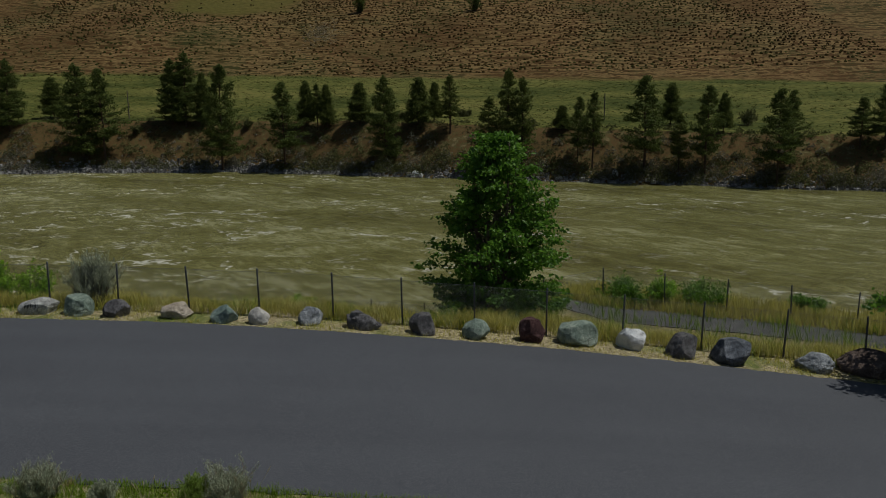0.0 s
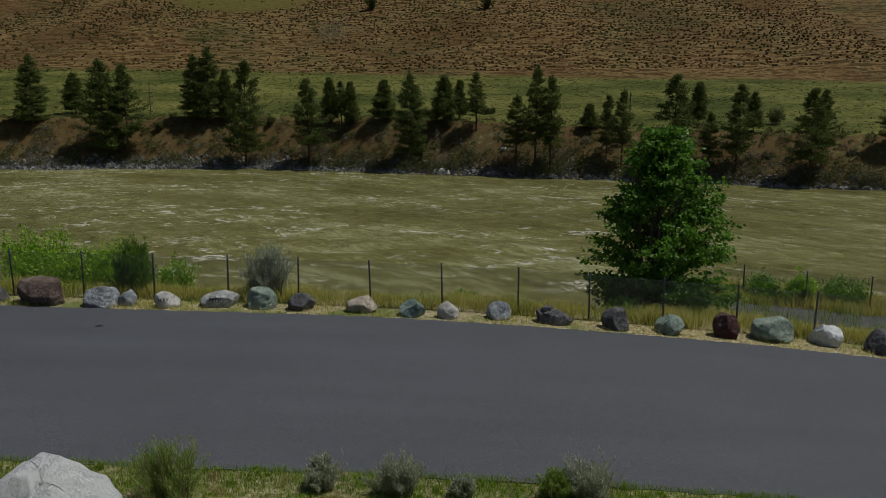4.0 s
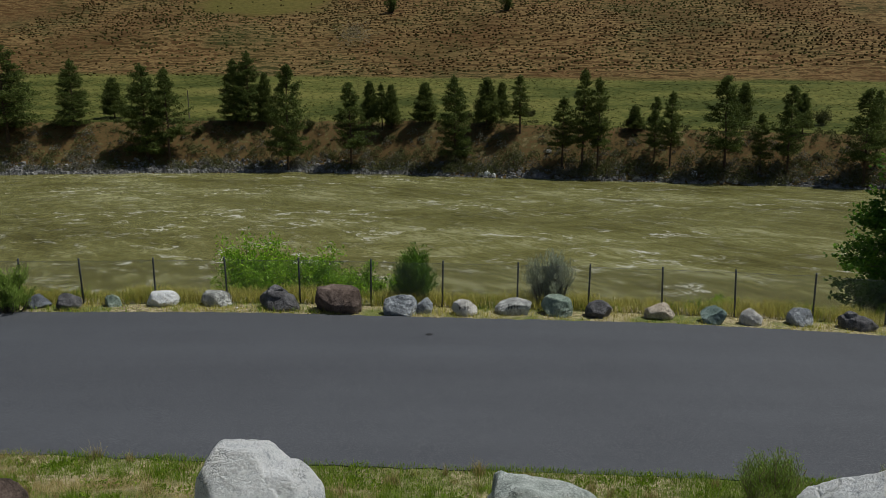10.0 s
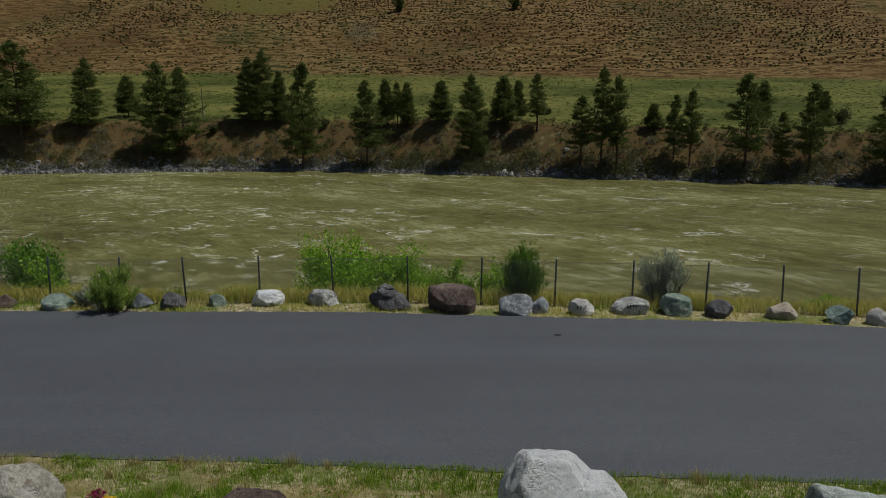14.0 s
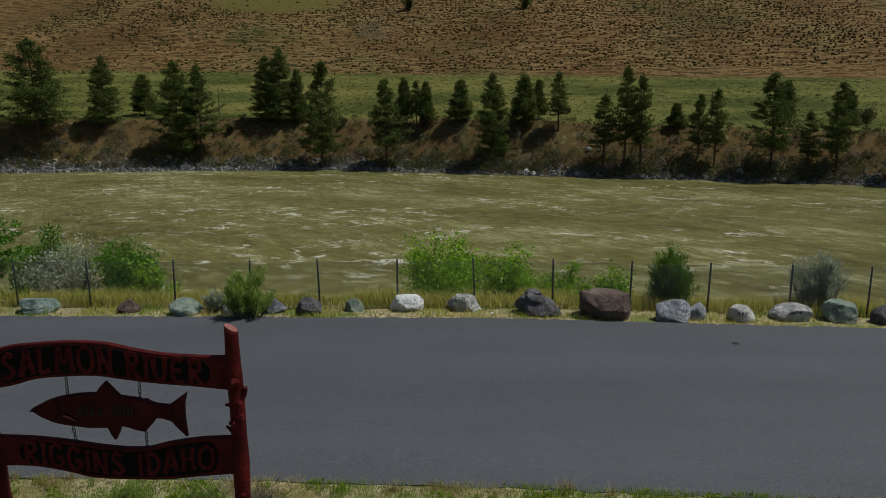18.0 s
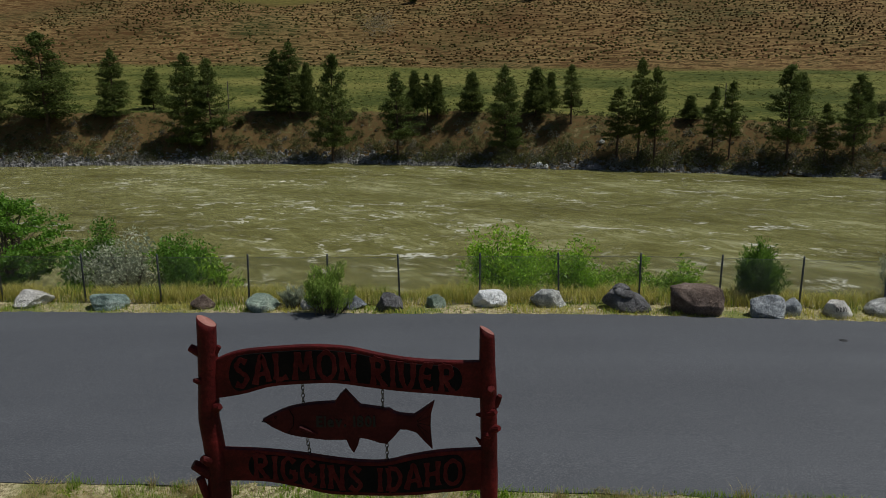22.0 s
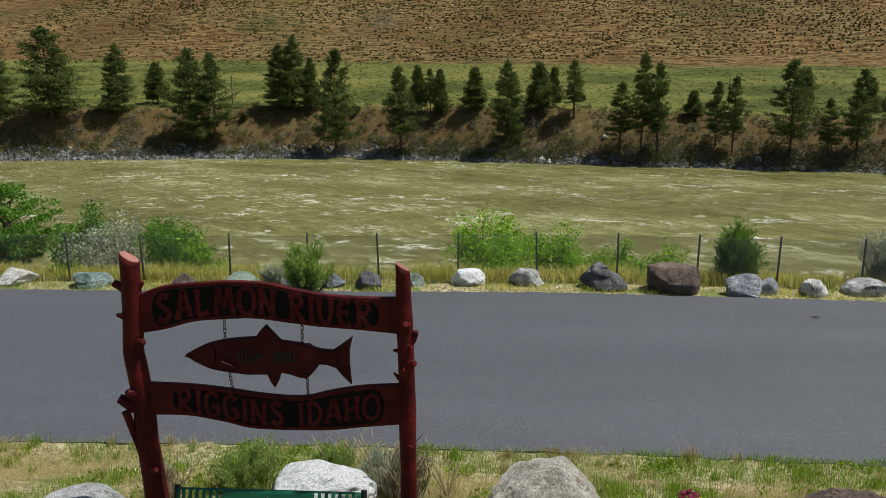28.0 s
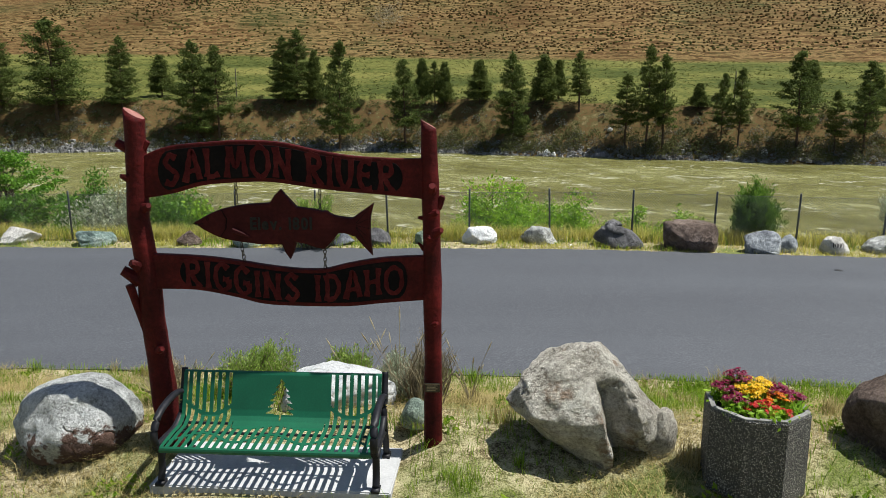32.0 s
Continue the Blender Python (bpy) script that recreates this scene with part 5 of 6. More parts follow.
# ---- grass ----
def build_grass():
    rnd = np.random.RandomState(3)

    def sow(n, xr, yfun, keep, hr, wr, mat, name, label, lean, seed):
        roots, hs, ws = [], [], []
        while len(roots) < n:
            x = rnd.uniform(*xr)
            a, b = yfun(x)
            y = rnd.uniform(a, b)
            if -12.35 < x < -10.1 and 11.1 < y < 12.1:
                continue
            k = keep(x, y)
            if rnd.rand() > k:
                continue
            roots.append((x, y, land(x, y) - 0.02))
            hs.append(rnd.uniform(*hr) * (0.6 + 0.6 * k))
            ws.append(rnd.uniform(*wr))
        v, f = blades(roots, hs, ws, seed, lean)
        tagged(solid(name, v, f, MAT[mat]), label, "grass", kind="stuff")

    patch = lambda x, y: max(0.0, min(1.0, 0.5 + 1.5 * noise_at(x * 0.55, y * 0.55, 2)))
    lush = lambda x, y: min(1.0, patch(x, y) ** 1.5 + 0.45 * smooth(-8, -2, x) + (0.12 + 0.30 * smooth(-9, -4, x)) * smooth(1.6, 0.3, near_edge(x) - y))
    near = lambda x: (near_edge(x) - 5.6, near_edge(x) + 0.05)
    sow(60000, (-17, 17), near, lambda x, y: lush(x, y) * 0.9, (0.05, 0.15), (0.005, 0.011), "blade", "verge_grass", "short patchy green grass on the near verge", 0.5, 4)
    sow(74000, (-17, 17), near, lambda x, y: 1.08 - lush(x, y), (0.04, 0.13), (0.003, 0.008), "straw", "dry_grass", "dry straw-coloured grass on the near verge", 1.6, 5)
    sow(30000, (-17, 17.5), lambda x: (near_edge(x) - 1.0, near_edge(x) + 0.12), lambda x, y: (0.45 + 0.55 * patch(x * 2, y)) * (0.3 + 0.7 * smooth(-10, -5, x)), (0.05, 0.13), (0.006, 0.014), "blade", "verge_grass", "green grass fringe along the road edge", 0.5, 6)
    fence = lambda x: (fence_y(x) - 0.15, fence_y(x) + 2.6)
    sow(44000, (-40, 34), fence, lambda x, y: 0.35 + 0.65 * patch(x, y), (0.2, 0.5), (0.014, 0.03), "yellowgrass", "tall_dry_grass", "tall yellow-green grass along the fence", 0.5, 7)
    sow(6000, (-40, 34), fence, lambda x, y: patch(x + 30, y), (0.2, 0.5), (0.014, 0.03), "blade", "tall_grass", "yellow-green grass along the fence", 0.5, 8)
    sow(11000, (-34, 32), lambda x: (far_edge(x) - 0.05, fence_y(x)), lambda x, y: 0.15 + 0.75 * patch(x, y + 9), (0.05, 0.17), (0.012, 0.025), "yellowgrass", "dry_grass", "short yellow grass between the boulders", 0.8, 9)
    sow(2200, (-34, 8), lambda x: (far_edge(x) - 0.02, fence_y(x)), lambda x, y: patch(x + 5, y + 9) ** 2, (0.06, 0.2), (0.012, 0.025), "blade", "verge_grass", "green grass between the boulders", 0.6, 10)
    sow(21000, (12, 46), lambda x: (fence_y(x) + 7.9, fence_y(x) + 11.5), lambda x, y: 0.4 + 0.6 * patch(x, y), (0.25, 0.62), (0.02, 0.04), "yellowgrass", "tall_dry_grass", "tall yellow grass on the river bank", 0.4, 11)
    sow(9000, (-40, 50), lambda x: (fence_y(x) + 1.7, fence_y(x) + 9), lambda x, y: patch(x, y), (0.25, 0.6), (0.02, 0.04), "blade", "tall_grass", "green grass on the river bank", 0.5, 12)



build_grass()


def build_weeds():
    """Leafy weeds in clumps across the near verge."""
    rnd = random.Random(17)
    centres, sizes = [], []
    for _ in range(330):
        x = rnd.uniform(-17, 16)
        y = near_edge(x) - rnd.uniform(0.1, 6.0)
        if -12.45 < x < -10.0 and 11.0 < y < 12.2:
            continue
        w, h, z = rnd.uniform(0.08, 0.3), rnd.uniform(0.05, 0.17), land(x, y)
        for _ in range(int(60 * w / 0.2)):
            a, r = rnd.uniform(0, 6.283), rnd.random() ** 0.6
            centres.append((x + math.cos(a) * r * w, y + math.sin(a) * r * w, z + 0.015 + h * (1 - r * r) * rnd.random()))
            sizes.append(rnd.uniform(0.02, 0.045))
    v, f = flecks(centres, sizes, 18, 2.0, 0.9)
    tagged(solid("verge_weeds", v, f, MAT["blade"]), "clumps of leafy green weeds on the near verge", "weeds", kind="stuff")


build_weeds()


def build_tufts():
    """Spiky green and straw grass clumps scattered on the near verge."""
    rnd = random.Random(23)
    for mat, count, label in (("blade", 190, "spiky green grass tufts on the near verge"), ("straw", 150, "bleached dry grass tufts on the near verge")):
        roots, hs, ws = [], [], []
        for _ in range(count):
            x = rnd.uniform(-17, 16)
            y = near_edge(x) - rnd.uniform(0.05, 5.6) * rnd.random() ** 0.5
            if -12.6 < x < -9.9 and 10.9 < y < 12.4:
                continue
            r, h = rnd.uniform(0.05, 0.16), rnd.uniform(0.10, 0.28)
            for _ in range(int(700 * r)):
                a, q = rnd.uniform(0, 6.283), rnd.random() ** 0.6 * r
                roots.append((x + math.cos(a) * q, y + math.sin(a) * q, land(x, y) - 0.015))
                hs.append(h * rnd.uniform(0.5, 1.1))
                ws.append(rnd.uniform(0.004, 0.009))
        v, f = blades(roots, hs, ws, 24, 0.45)
        tagged(solid("grass_tufts", v, f, MAT[mat]), label, "grass", kind="stuff")


build_tufts()


# ---- the sign ----
def outline_plate(outline, thick, bevel=0.012):
    """A plate with a rounded rim, standing in the x-z plane, its front face at -thick / 2."""
    bm = bmesh.new()
    front = [bm.verts.new((x, -thick / 2, z)) for x, z in outline]
    back = [bm.verts.new((x, thick / 2, z)) for x, z in outline]
    n = len(outline)
    bm.faces.new(front)
    bm.faces.new(list(reversed(back)))
    for k in range(n):
        bm.faces.new((front[k], back[k], back[(k + 1) % n], front[(k + 1) % n]))
    bmesh.ops.recalc_face_normals(bm, faces=bm.faces[:])
    rim = [e for e in bm.edges if abs(e.verts[0].co.y - e.verts[1].co.y) < 1e-6]
    bmesh.ops.bevel(bm, geom=rim, offset=bevel, segments=2, profile=0.6, affect="EDGES")
    return bm


def curve_through(knots, n):
    """Smooth points through a few knots (Catmull-Rom)."""
    p = [Vector((*k, 0)) for k in knots]
    p = [p[0] * 2 - p[1]] + p + [p[-1] * 2 - p[-2]]
    out = []
    for i in range(1, len(p) - 2):
        for k in range(n):
            u = k / n
            a, b, c, d = p[i - 1], p[i], p[i + 1], p[i + 2]
            q = 0.5 * ((2 * b) + (c - a) * u + (2 * a - 5 * b + 4 * c - d) * u * u + (3 * b - a - 3 * c + d) * u ** 3)
            out.append((q.x, q.y))
    return out + [tuple(knots[-1])]


GLYPH = {
    "S": (((0.80, 0.84), (0.45, 0.98), (0.16, 0.78), (0.45, 0.54), (0.82, 0.30), (0.50, 0.03), (0.10, 0.16)),),
    "A": (((0.06, 0.0), (0.30, 0.60), (0.52, 0.99), (0.74, 0.58), (0.95, 0.0)), ((0.22, 0.33), (0.80, 0.33))),
    "L": (((0.16, 1.0), (0.20, 0.40), (0.16, 0.06)), ((0.12, 0.06), (0.50, 0.06), (0.86, 0.13))),
    "M": (((0.05, 0.0), (0.13, 0.55), (0.22, 1.0)), ((0.20, 0.98), (0.50, 0.34), (0.80, 0.98)), ((0.78, 1.0), (0.88, 0.55), (0.96, 0.0))),
    "O": (((0.50, 1.0), (0.12, 0.78), (0.10, 0.24), (0.50, 0.0), (0.90, 0.24), (0.88, 0.78), (0.50, 1.0)),),
    "N": (((0.10, 0.0), (0.14, 0.55), (0.10, 1.0)), ((0.12, 0.98), (0.50, 0.45), (0.88, 0.02)), ((0.88, 0.0), (0.86, 0.5), (0.92, 1.0)))}
GLYPH.update({
    "R": (((0.14, 0.0), (0.18, 0.5), (0.14, 1.0)), ((0.16, 0.96), (0.72, 0.92), (0.74, 0.60), (0.22, 0.50)), ((0.34, 0.50), (0.60, 0.24), (0.92, 0.0))),
    "I": (((0.5, 0.0), (0.46, 0.5), (0.5, 1.0)),),
    "V": (((0.10, 1.0), (0.16, 0.36), (0.50, 0.02), (0.84, 0.36), (0.90, 1.0)),),
    "E": (((0.86, 0.93), (0.40, 0.96), (0.16, 0.70), (0.15, 0.30), (0.42, 0.04), (0.88, 0.08)), ((0.20, 0.52), (0.74, 0.52))),
    "G": (((0.86, 0.86), (0.48, 0.99), (0.12, 0.72), (0.12, 0.24), (0.48, 0.01), (0.86, 0.18), (0.84, 0.44)), ((0.52, 0.43), (0.90, 0.45))),
    "D": (((0.14, 0.02), (0.20, 0.5), (0.14, 0.98)), ((0.14, 0.96), (0.66, 0.88), (0.92, 0.50), (0.66, 0.12), (0.14, 0.04))),
    "H": (((0.12, 0.0), (0.18, 0.5), (0.12, 1.0)), ((0.88, 0.0), (0.82, 0.5), (0.88, 1.0)), ((0.16, 0.50), (0.84, 0.52)))})


def carve(text, parent, x0, x1, mid, tall, y, material):
    """Hand-cut letters: broad strokes that flare at their ends, one mesh a letter, set along the curve mid(x)."""
    wide = {"I": 0.42, "M": 1.18, "O": 1.05, " ": 0.52}
    total = sum(wide.get(ch, 0.95) for ch in text)
    unit, at = (x1 - x0) / total, x0
    for ch in text:
        w = wide.get(ch, 0.95) * unit
        if ch != " ":
            verts, faces = [], []
            for n, stroke in enumerate(GLYPH[ch]):
                line = curve_through(stroke, 6)
                pts = [Vector((at + w * (0.5 + (u - 0.5) * (0.80 if ch != "I" else 0.5)), mid(at + w * u) + (v - 0.5) * tall)) for u, v in line]
                m, o = len(pts), len(verts)
                for k, p in enumerate(pts):
                    d = (pts[min(k + 1, m - 1)] - pts[max(k - 1, 0)]).normalized()
                    if stroke[0] == stroke[-1] and k in (0, m - 1):
                        d = (pts[1] - pts[m - 2]).normalized()
                    flare = 0.0 if stroke[0] == stroke[-1] else 0.035
                    half = tall * (0.078 + flare * abs(2 * k / (m - 1) - 1) ** 3 + 0.012 * math.sin(k * 1.3 + n))
                    side = Vector((-d.y, d.x)) * half
                    for q, dy in ((p + side, 0), (p - side, 0), (p + side, 0.008), (p - side, 0.008)):
                        verts.append((q.x, y - 0.0007 * n + dy, q.y))
                for k in range(m - 1):
                    a, b = o + 4 * k, o + 4 * k + 4
                    faces += [(a, b, b + 1, a + 1), (a, a + 2, b + 2, b), (a + 1, b + 1, b + 3, a + 3)]
                faces += [(o, o + 1, o + 3, o + 2), (o + 4 * m - 4, o + 4 * m - 2, o + 4 * m - 1, o + 4 * m - 3)]
            solid("letter", verts, faces, material, parent)
        at += w


def letters(text, size, weight, depth):
    """One mesh per letter, each with its own place along the line."""
    out, shift = [], 0.0
    for ch in text:
        if ch == " ":
            shift += size * 0.42
            continue
        cu = bpy.data.curves.new("letter", "FONT")
        cu.body, cu.size, cu.offset, cu.extrude, cu.resolution_u = ch, size, weight, depth, 3
        tmp = bpy.data.objects.new("letter", cu)
        scene.collection.objects.link(tmp)
        dg = bpy.context.evaluated_depsgraph_get()
        me = bpy.data.meshes.new_from_object(tmp.evaluated_get(dg))
        bpy.data.objects.remove(tmp)
        bpy.data.curves.remove(cu)
        xs = [v.co.x for v in me.vertices]
        lo, hi = min(xs), max(xs)
        for v in me.vertices:
            v.co.x -= (lo + hi) / 2
        out.append((shift + (hi - lo) / 2, me))
        shift += hi - lo + size * 0.10
    return out, shift - size * 0.10


def write_on(text, parent, size, tall, x0, x1, mid, y, material, weight=0.008, depth=0.008, name="letter", skew=0.0):
    """Sets the letters between x0 and x1 along the curve mid(x)."""
    line, long = letters(text, size, weight, depth)
    k = (x1 - x0) / long
    for at, me in line:
        me.materials.append(material)
        x = x0 + at * k
        slope = math.atan((mid(x + 0.05) - mid(x - 0.05)) / 0.1)
        ob = new(name, me)
        ob.parent = parent
        ob.matrix_basis = Matrix.Translation((x, y, mid(x) - size * tall * 0.36)) @ Matrix.Rotation(-slope, 4, "Y") @ Matrix.Rotation(radians(90), 4, "X") @ Matrix.Diagonal((k, tall, 1, 1))


def log_post(name, points, radii, parent, seed):
    """A crooked peeled log with knots, bark scars and a slanting sawn top."""
    fine_p, fine_r = [], []
    n = len(points)
    for i in range(n - 1):
        for k in range(6):
            u = k / 6
            a, b = Vector(points[i]), Vector(points[i + 1])
            fine_p.append(a.lerp(b, u))
            fine_r.append((radii[i] * (1 - u) + radii[i + 1] * u) * (1 + 0.07 * noise_at(i * 1.7 + u * 1.3, seed)))
    fine_p.append(Vector(points[-1]))
    fine_r.append(radii[-1])
    v, f = tube(fine_p, fine_r, 18, 0.05, seed)
    top = fine_p[-1].z
    cut = []
    for i, p in enumerate(v):
        slant = -(p[0] - fine_p[-1].x) * 0.55 if i >= len(v) - 18 else 0.0
        w = 0.006 * noise_at(p[0] * 9, p[1] * 9, p[2] * 2.2)
        cut.append((p[0] + w, p[1] + w, p[2] + slant))
    post = solid(name, cut, f, MAT["redwood"], parent, "", True)
    ring = [cut[len(v) - 18 + k] for k in range(18)]
    c = fine_p[-1]
    face = [(c.x + (x - c.x) * 0.93, c.y + (y - c.y) * 0.93, z + 0.004) for x, y, z in ring]
    under = [(x, y, z - 0.02) for x, y, z in face]
    solid("sawn_end", face + under, [tuple(range(18))] + [(k, 18 + k, 18 + (k + 1) % 18, (k + 1) % 18) for k in range(18)], MAT["cutwood"], post, "pale sawn log end")
    return post


def stub(parent, a, b, r0, r1, seed, mat="redwood"):
    a, b = Vector(a), Vector(b)
    v, f = tube([a, a.lerp(b, 0.45), b], [r0, (r0 + r1) / 2, r1], 9, 0.2, seed)
    return solid("branch_stub", v, f, MAT[mat], parent)


def chain(parent, a, b):
    """Welded links, every other one turned."""
    a, b = Vector(a), Vector(b)
    n = max(3, round((b - a).length / 0.038))
    for k in range(n + 1):
        c = a.lerp(b, k / n)
        pts = []
        for i in range(13):
            u = 6.2832 * i / 12
            px, pz = 0.0125 * math.cos(u), 0.0265 * math.sin(u)
            pts.append(c + (Vector((px, 0.25 * px, pz)) if k % 2 else Vector((0.35 * px, px, pz))))
        v, f = tube(pts, [0.0044] * 13, 5, 0, 0, False)
        solid("chain_link", v, f, MAT["chain"], parent)


def rustic_sign():
    y0 = 11.9
    g = land(-11.2, y0)
    sign = empty("town_sign", pose(-11.2, y0, g))
    ox, oz = -11.2, g
    P = lambda x, z, y=0.0: (x - ox, y, z - oz)
    left = log_post("post", [P(-12.40, 1.2, 0.10), P(-12.41, 1.6, 0.09), P(-12.43, 2.1, 0.06), P(-12.45, 2.6, 0.03), P(-12.45, 3.05, 0.02), P(-12.50, 3.5), P(-12.47, 4.0), P(-12.46, 4.44)], [0.125, 0.12, 0.112, 0.106, 0.105, 0.098, 0.090, 0.088], sign, 1)
    right = log_post("post", [P(-9.87, 1.2), P(-9.87, 1.8), P(-9.866, 2.5), P(-9.866, 3.0), P(-9.874, 3.5), P(-9.885, 4.0), P(-9.892, 4.34)], [0.088, 0.084, 0.082, 0.082, 0.080, 0.076, 0.072], sign, 2)
    stub(left, P(-12.50, 4.12), P(-12.63, 4.19), 0.055, 0.035, 3)
    stub(left, P(-12.42, 4.12), P(-12.355, 4.20), 0.04, 0.022, 4)
    stub(left, P(-12.52, 2.95), P(-12.66, 3.05, -0.05), 0.075, 0.045, 5)
    stub(left, P(-12.50, 2.42), P(-12.60, 2.92, -0.06), 0.03, 0.038, 6)
    stub(right, P(-9.82, 3.62), P(-9.77, 3.72, -0.03), 0.05, 0.025, 7)
    stub(right, P(-9.86, 3.78, -0.06), P(-9.86, 3.82, -0.11), 0.05, 0.03, 8)
    stub(right, P(-9.95, 3.52), P(-9.99, 3.53, -0.02), 0.025, 0.012, 9)
    stub(right, P(-9.94, 3.24), P(-9.99, 3.30, -0.02), 0.025, 0.010, 10)

    for k, (post, x, z, r) in enumerate(((right, -9.81, 3.40, 0.034), (right, -9.90, 3.34, 0.030), (right, -9.84, 3.56, 0.030), (right, -9.85, 2.55, 0.022), (left, -12.38, 3.62, 0.034), (left, -12.53, 3.10, 0.045), (left, -12.36, 2.30, 0.030), (left, -12.55, 3.88, 0.026))):
        out = 0.06 if x > -9.86 or -12.45 < x < -12 else -0.05
        stub(post, P(x - out * 0.4, z, -0.05), P(x + out * 0.5, z + 0.03, -0.105), r * 1.5, r * 0.7, 20 + k)

    def board(top, bottom, inset_x, text, span, tall):
        t, b = curve_through(top, 5), curve_through(bottom, 5)
        ring = [(x - ox, z - oz) for x, z in b] + [(x - ox, z - oz) for x, z in reversed(t)]
        plank = part("board", outline_plate(ring, 0.075, 0.014), MAT["redwood"], sign, "red-stained wavy plank")
        txs, tzs = [p[0] for p in t], [p[1] for p in t]
        bxs, bzs = [p[0] for p in b], [p[1] for p in b]
        hi, lo = (lambda x: lerp_table(x, txs, tzs)), (lambda x: lerp_table(x, bxs, bzs))
        xa, xb = inset_x
        ring = []
        for k in range(41):
            u = 0.5 - 0.5 * math.cos(math.pi * k / 40)
            x = xa + (xb - xa) * u
            end = min(1.0, min(u, 1 - u) / 0.045)
            half = (hi(x) - lo(x) - 0.075) / 2 * math.sqrt(max(0.02, 1 - (1 - end) ** 2)) 
            ring.append((x, (hi(x) + lo(x)) / 2, half))
        face = [(x - ox, m - h - oz) for x, m, h in ring] + [(x - ox, m + h - oz) for x, m, h in reversed(ring)]
        panel = part("panel", outline_plate(face, 0.012, 0.003), MAT["signblack"], plank, "black painted field")
        panel.location = (0, -0.038, 0)
        mid = lambda x: (hi(x + ox) + lo(x + ox)) / 2 - oz
        carve(text, plank, span[0] - ox, span[1] - ox, mid, tall, -0.0475, MAT["letterred"])

    board([(-12.42, 4.07), (-12.17, 4.16), (-11.765, 4.20), (-11.47, 4.21), (-11.17, 4.19), (-10.875, 4.125), (-10.58, 4.075), (-10.18, 4.05), (-9.92, 4.05)],
          [(-12.42, 3.70), (-12.15, 3.745), (-11.89, 3.815), (-11.59, 3.84), (-11.29, 3.845), (-10.99, 3.805), (-10.69, 3.765), (-10.29, 3.73), (-9.92, 3.69)],
          (-12.27, -10.12), "SALMON RIVER", (-12.24, -10.17), 0.265)
    board([(-12.40, 3.20), (-11.98, 3.18), (-11.63, 3.14), (-11.32, 3.09), (-11.02, 3.06), (-10.81, 3.067), (-10.61, 3.115), (-10.30, 3.165), (-9.92, 3.185)],
          [(-12.40, 2.875), (-12.0, 2.865), (-11.65, 2.80), (-11.39, 2.735), (-11.03, 2.715), (-10.62, 2.715), (-10.31, 2.745), (-9.92, 2.775)],
          (-12.14, -10.09), "RIGGINS IDAHO", (-12.11, -10.11), 0.245)
    back = curve_through([(-0.79, -0.005), (-0.58, 0.10), (-0.35, 0.152), (-0.105, 0.170)], 4) + [(-0.06, 0.235), (-0.005, 0.29), (0.06, 0.215), (0.13, 0.135)] + curve_through([(0.306, 0.110), (0.36, 0.095), (0.40, 0.098), (0.43, 0.075), (0.50, 0.048), (0.63, 0.035)], 2)
    tail = [(0.73, 0.105), (0.822, 0.172), (0.79, 0.05), (0.784, -0.07), (0.79, -0.19), (0.80, -0.305), (0.72, -0.22), (0.65, -0.135)]
    belly = curve_through([(0.56, -0.105), (0.50, -0.103)], 2) + [(0.43, -0.19), (0.37, -0.248), (0.30, -0.235), (0.20, -0.20), (0.12, -0.185), (0.10, -0.26), (0.06, -0.34), (0.02, -0.28), (-0.01, -0.205)] + curve_through([(-0.21, -0.205), (-0.52, -0.155), (-0.70, -0.075)], 4)
    fz = 3.49 - oz
    fish = part("carved_fish", outline_plate([(x, z) for x, z in reversed(back + tail + belly)], 0.085, 0.020), MAT["fishred"], sign, "dark red carved wooden salmon")
    fish.location = (-11.2 - ox, 0, fz)
    write_on("Elev. 1801", fish, 0.15, 1.0, -0.28, 0.27, lambda x: 0.0 - 0.01, -0.046, MAT["bar"], 0.005, 0.004)
    v, f = tube([(-0.66 + 0.012 * math.cos(a * 0.6283), -0.044, 0.03 + 0.012 * math.sin(a * 0.6283)) for a in range(11)], [0.004] * 11, 5, 0, 0, False)
    solid("eye", v, f, MAT["signblack"], fish)
    v, f = tube([(-0.79, -0.044, -0.012), (-0.74, -0.045, -0.02), (-0.70, -0.045, -0.012)], [0.005, 0.005, 0.003], 5)
    solid("mouth_line", v, f, MAT["signblack"], fish)
    v, f = tube([(-0.53, -0.044, 0.11), (-0.49, -0.046, 0.03), (-0.50, -0.046, -0.06), (-0.55, -0.044, -0.13)], [0.005] * 4, 5)
    solid("gill_line", v, f, MAT["signblack"], fish)
    v, f = tube([(-0.44, -0.05, -0.07), (-0.36, -0.055, -0.10), (-0.27, -0.05, -0.14)], [0.028, 0.022, 0.006], 7)
    solid("side_fin", v, f, MAT["fishred"], fish)
    for k in range(5):
        v, f = tube([(0.66, -0.043, -0.05 + 0.01 * k), (0.785, -0.043, -0.25 + k * 0.095)], [0.0035, 0.002], 4)
        solid("tail_ray", v, f, MAT["signblack"], fish)
    for a, b in (((-11.603, 3.83), (-11.603, 3.64)), ((-10.86, 3.785), (-10.863, 3.59)), ((-11.58, 3.275), (-11.562, 3.13)), ((-10.831, 3.25), (-10.832, 3.07))):
        chain(sign, P(*a), P(*b))
    bm = bmesh.new()
    bmesh.ops.create_cube(bm, size=1.0, matrix=Matrix.Diagonal((0.14, 0.016, 0.085, 1)))
    bmesh.ops.bevel(bm, geom=bm.edges[:], offset=0.004, segments=2, affect="EDGES")
    plate = part("plaque", bm, MAT["plaque"], sign, "small dark bronze plaque")
    plate.location = P(-9.872, 1.96, -0.092)
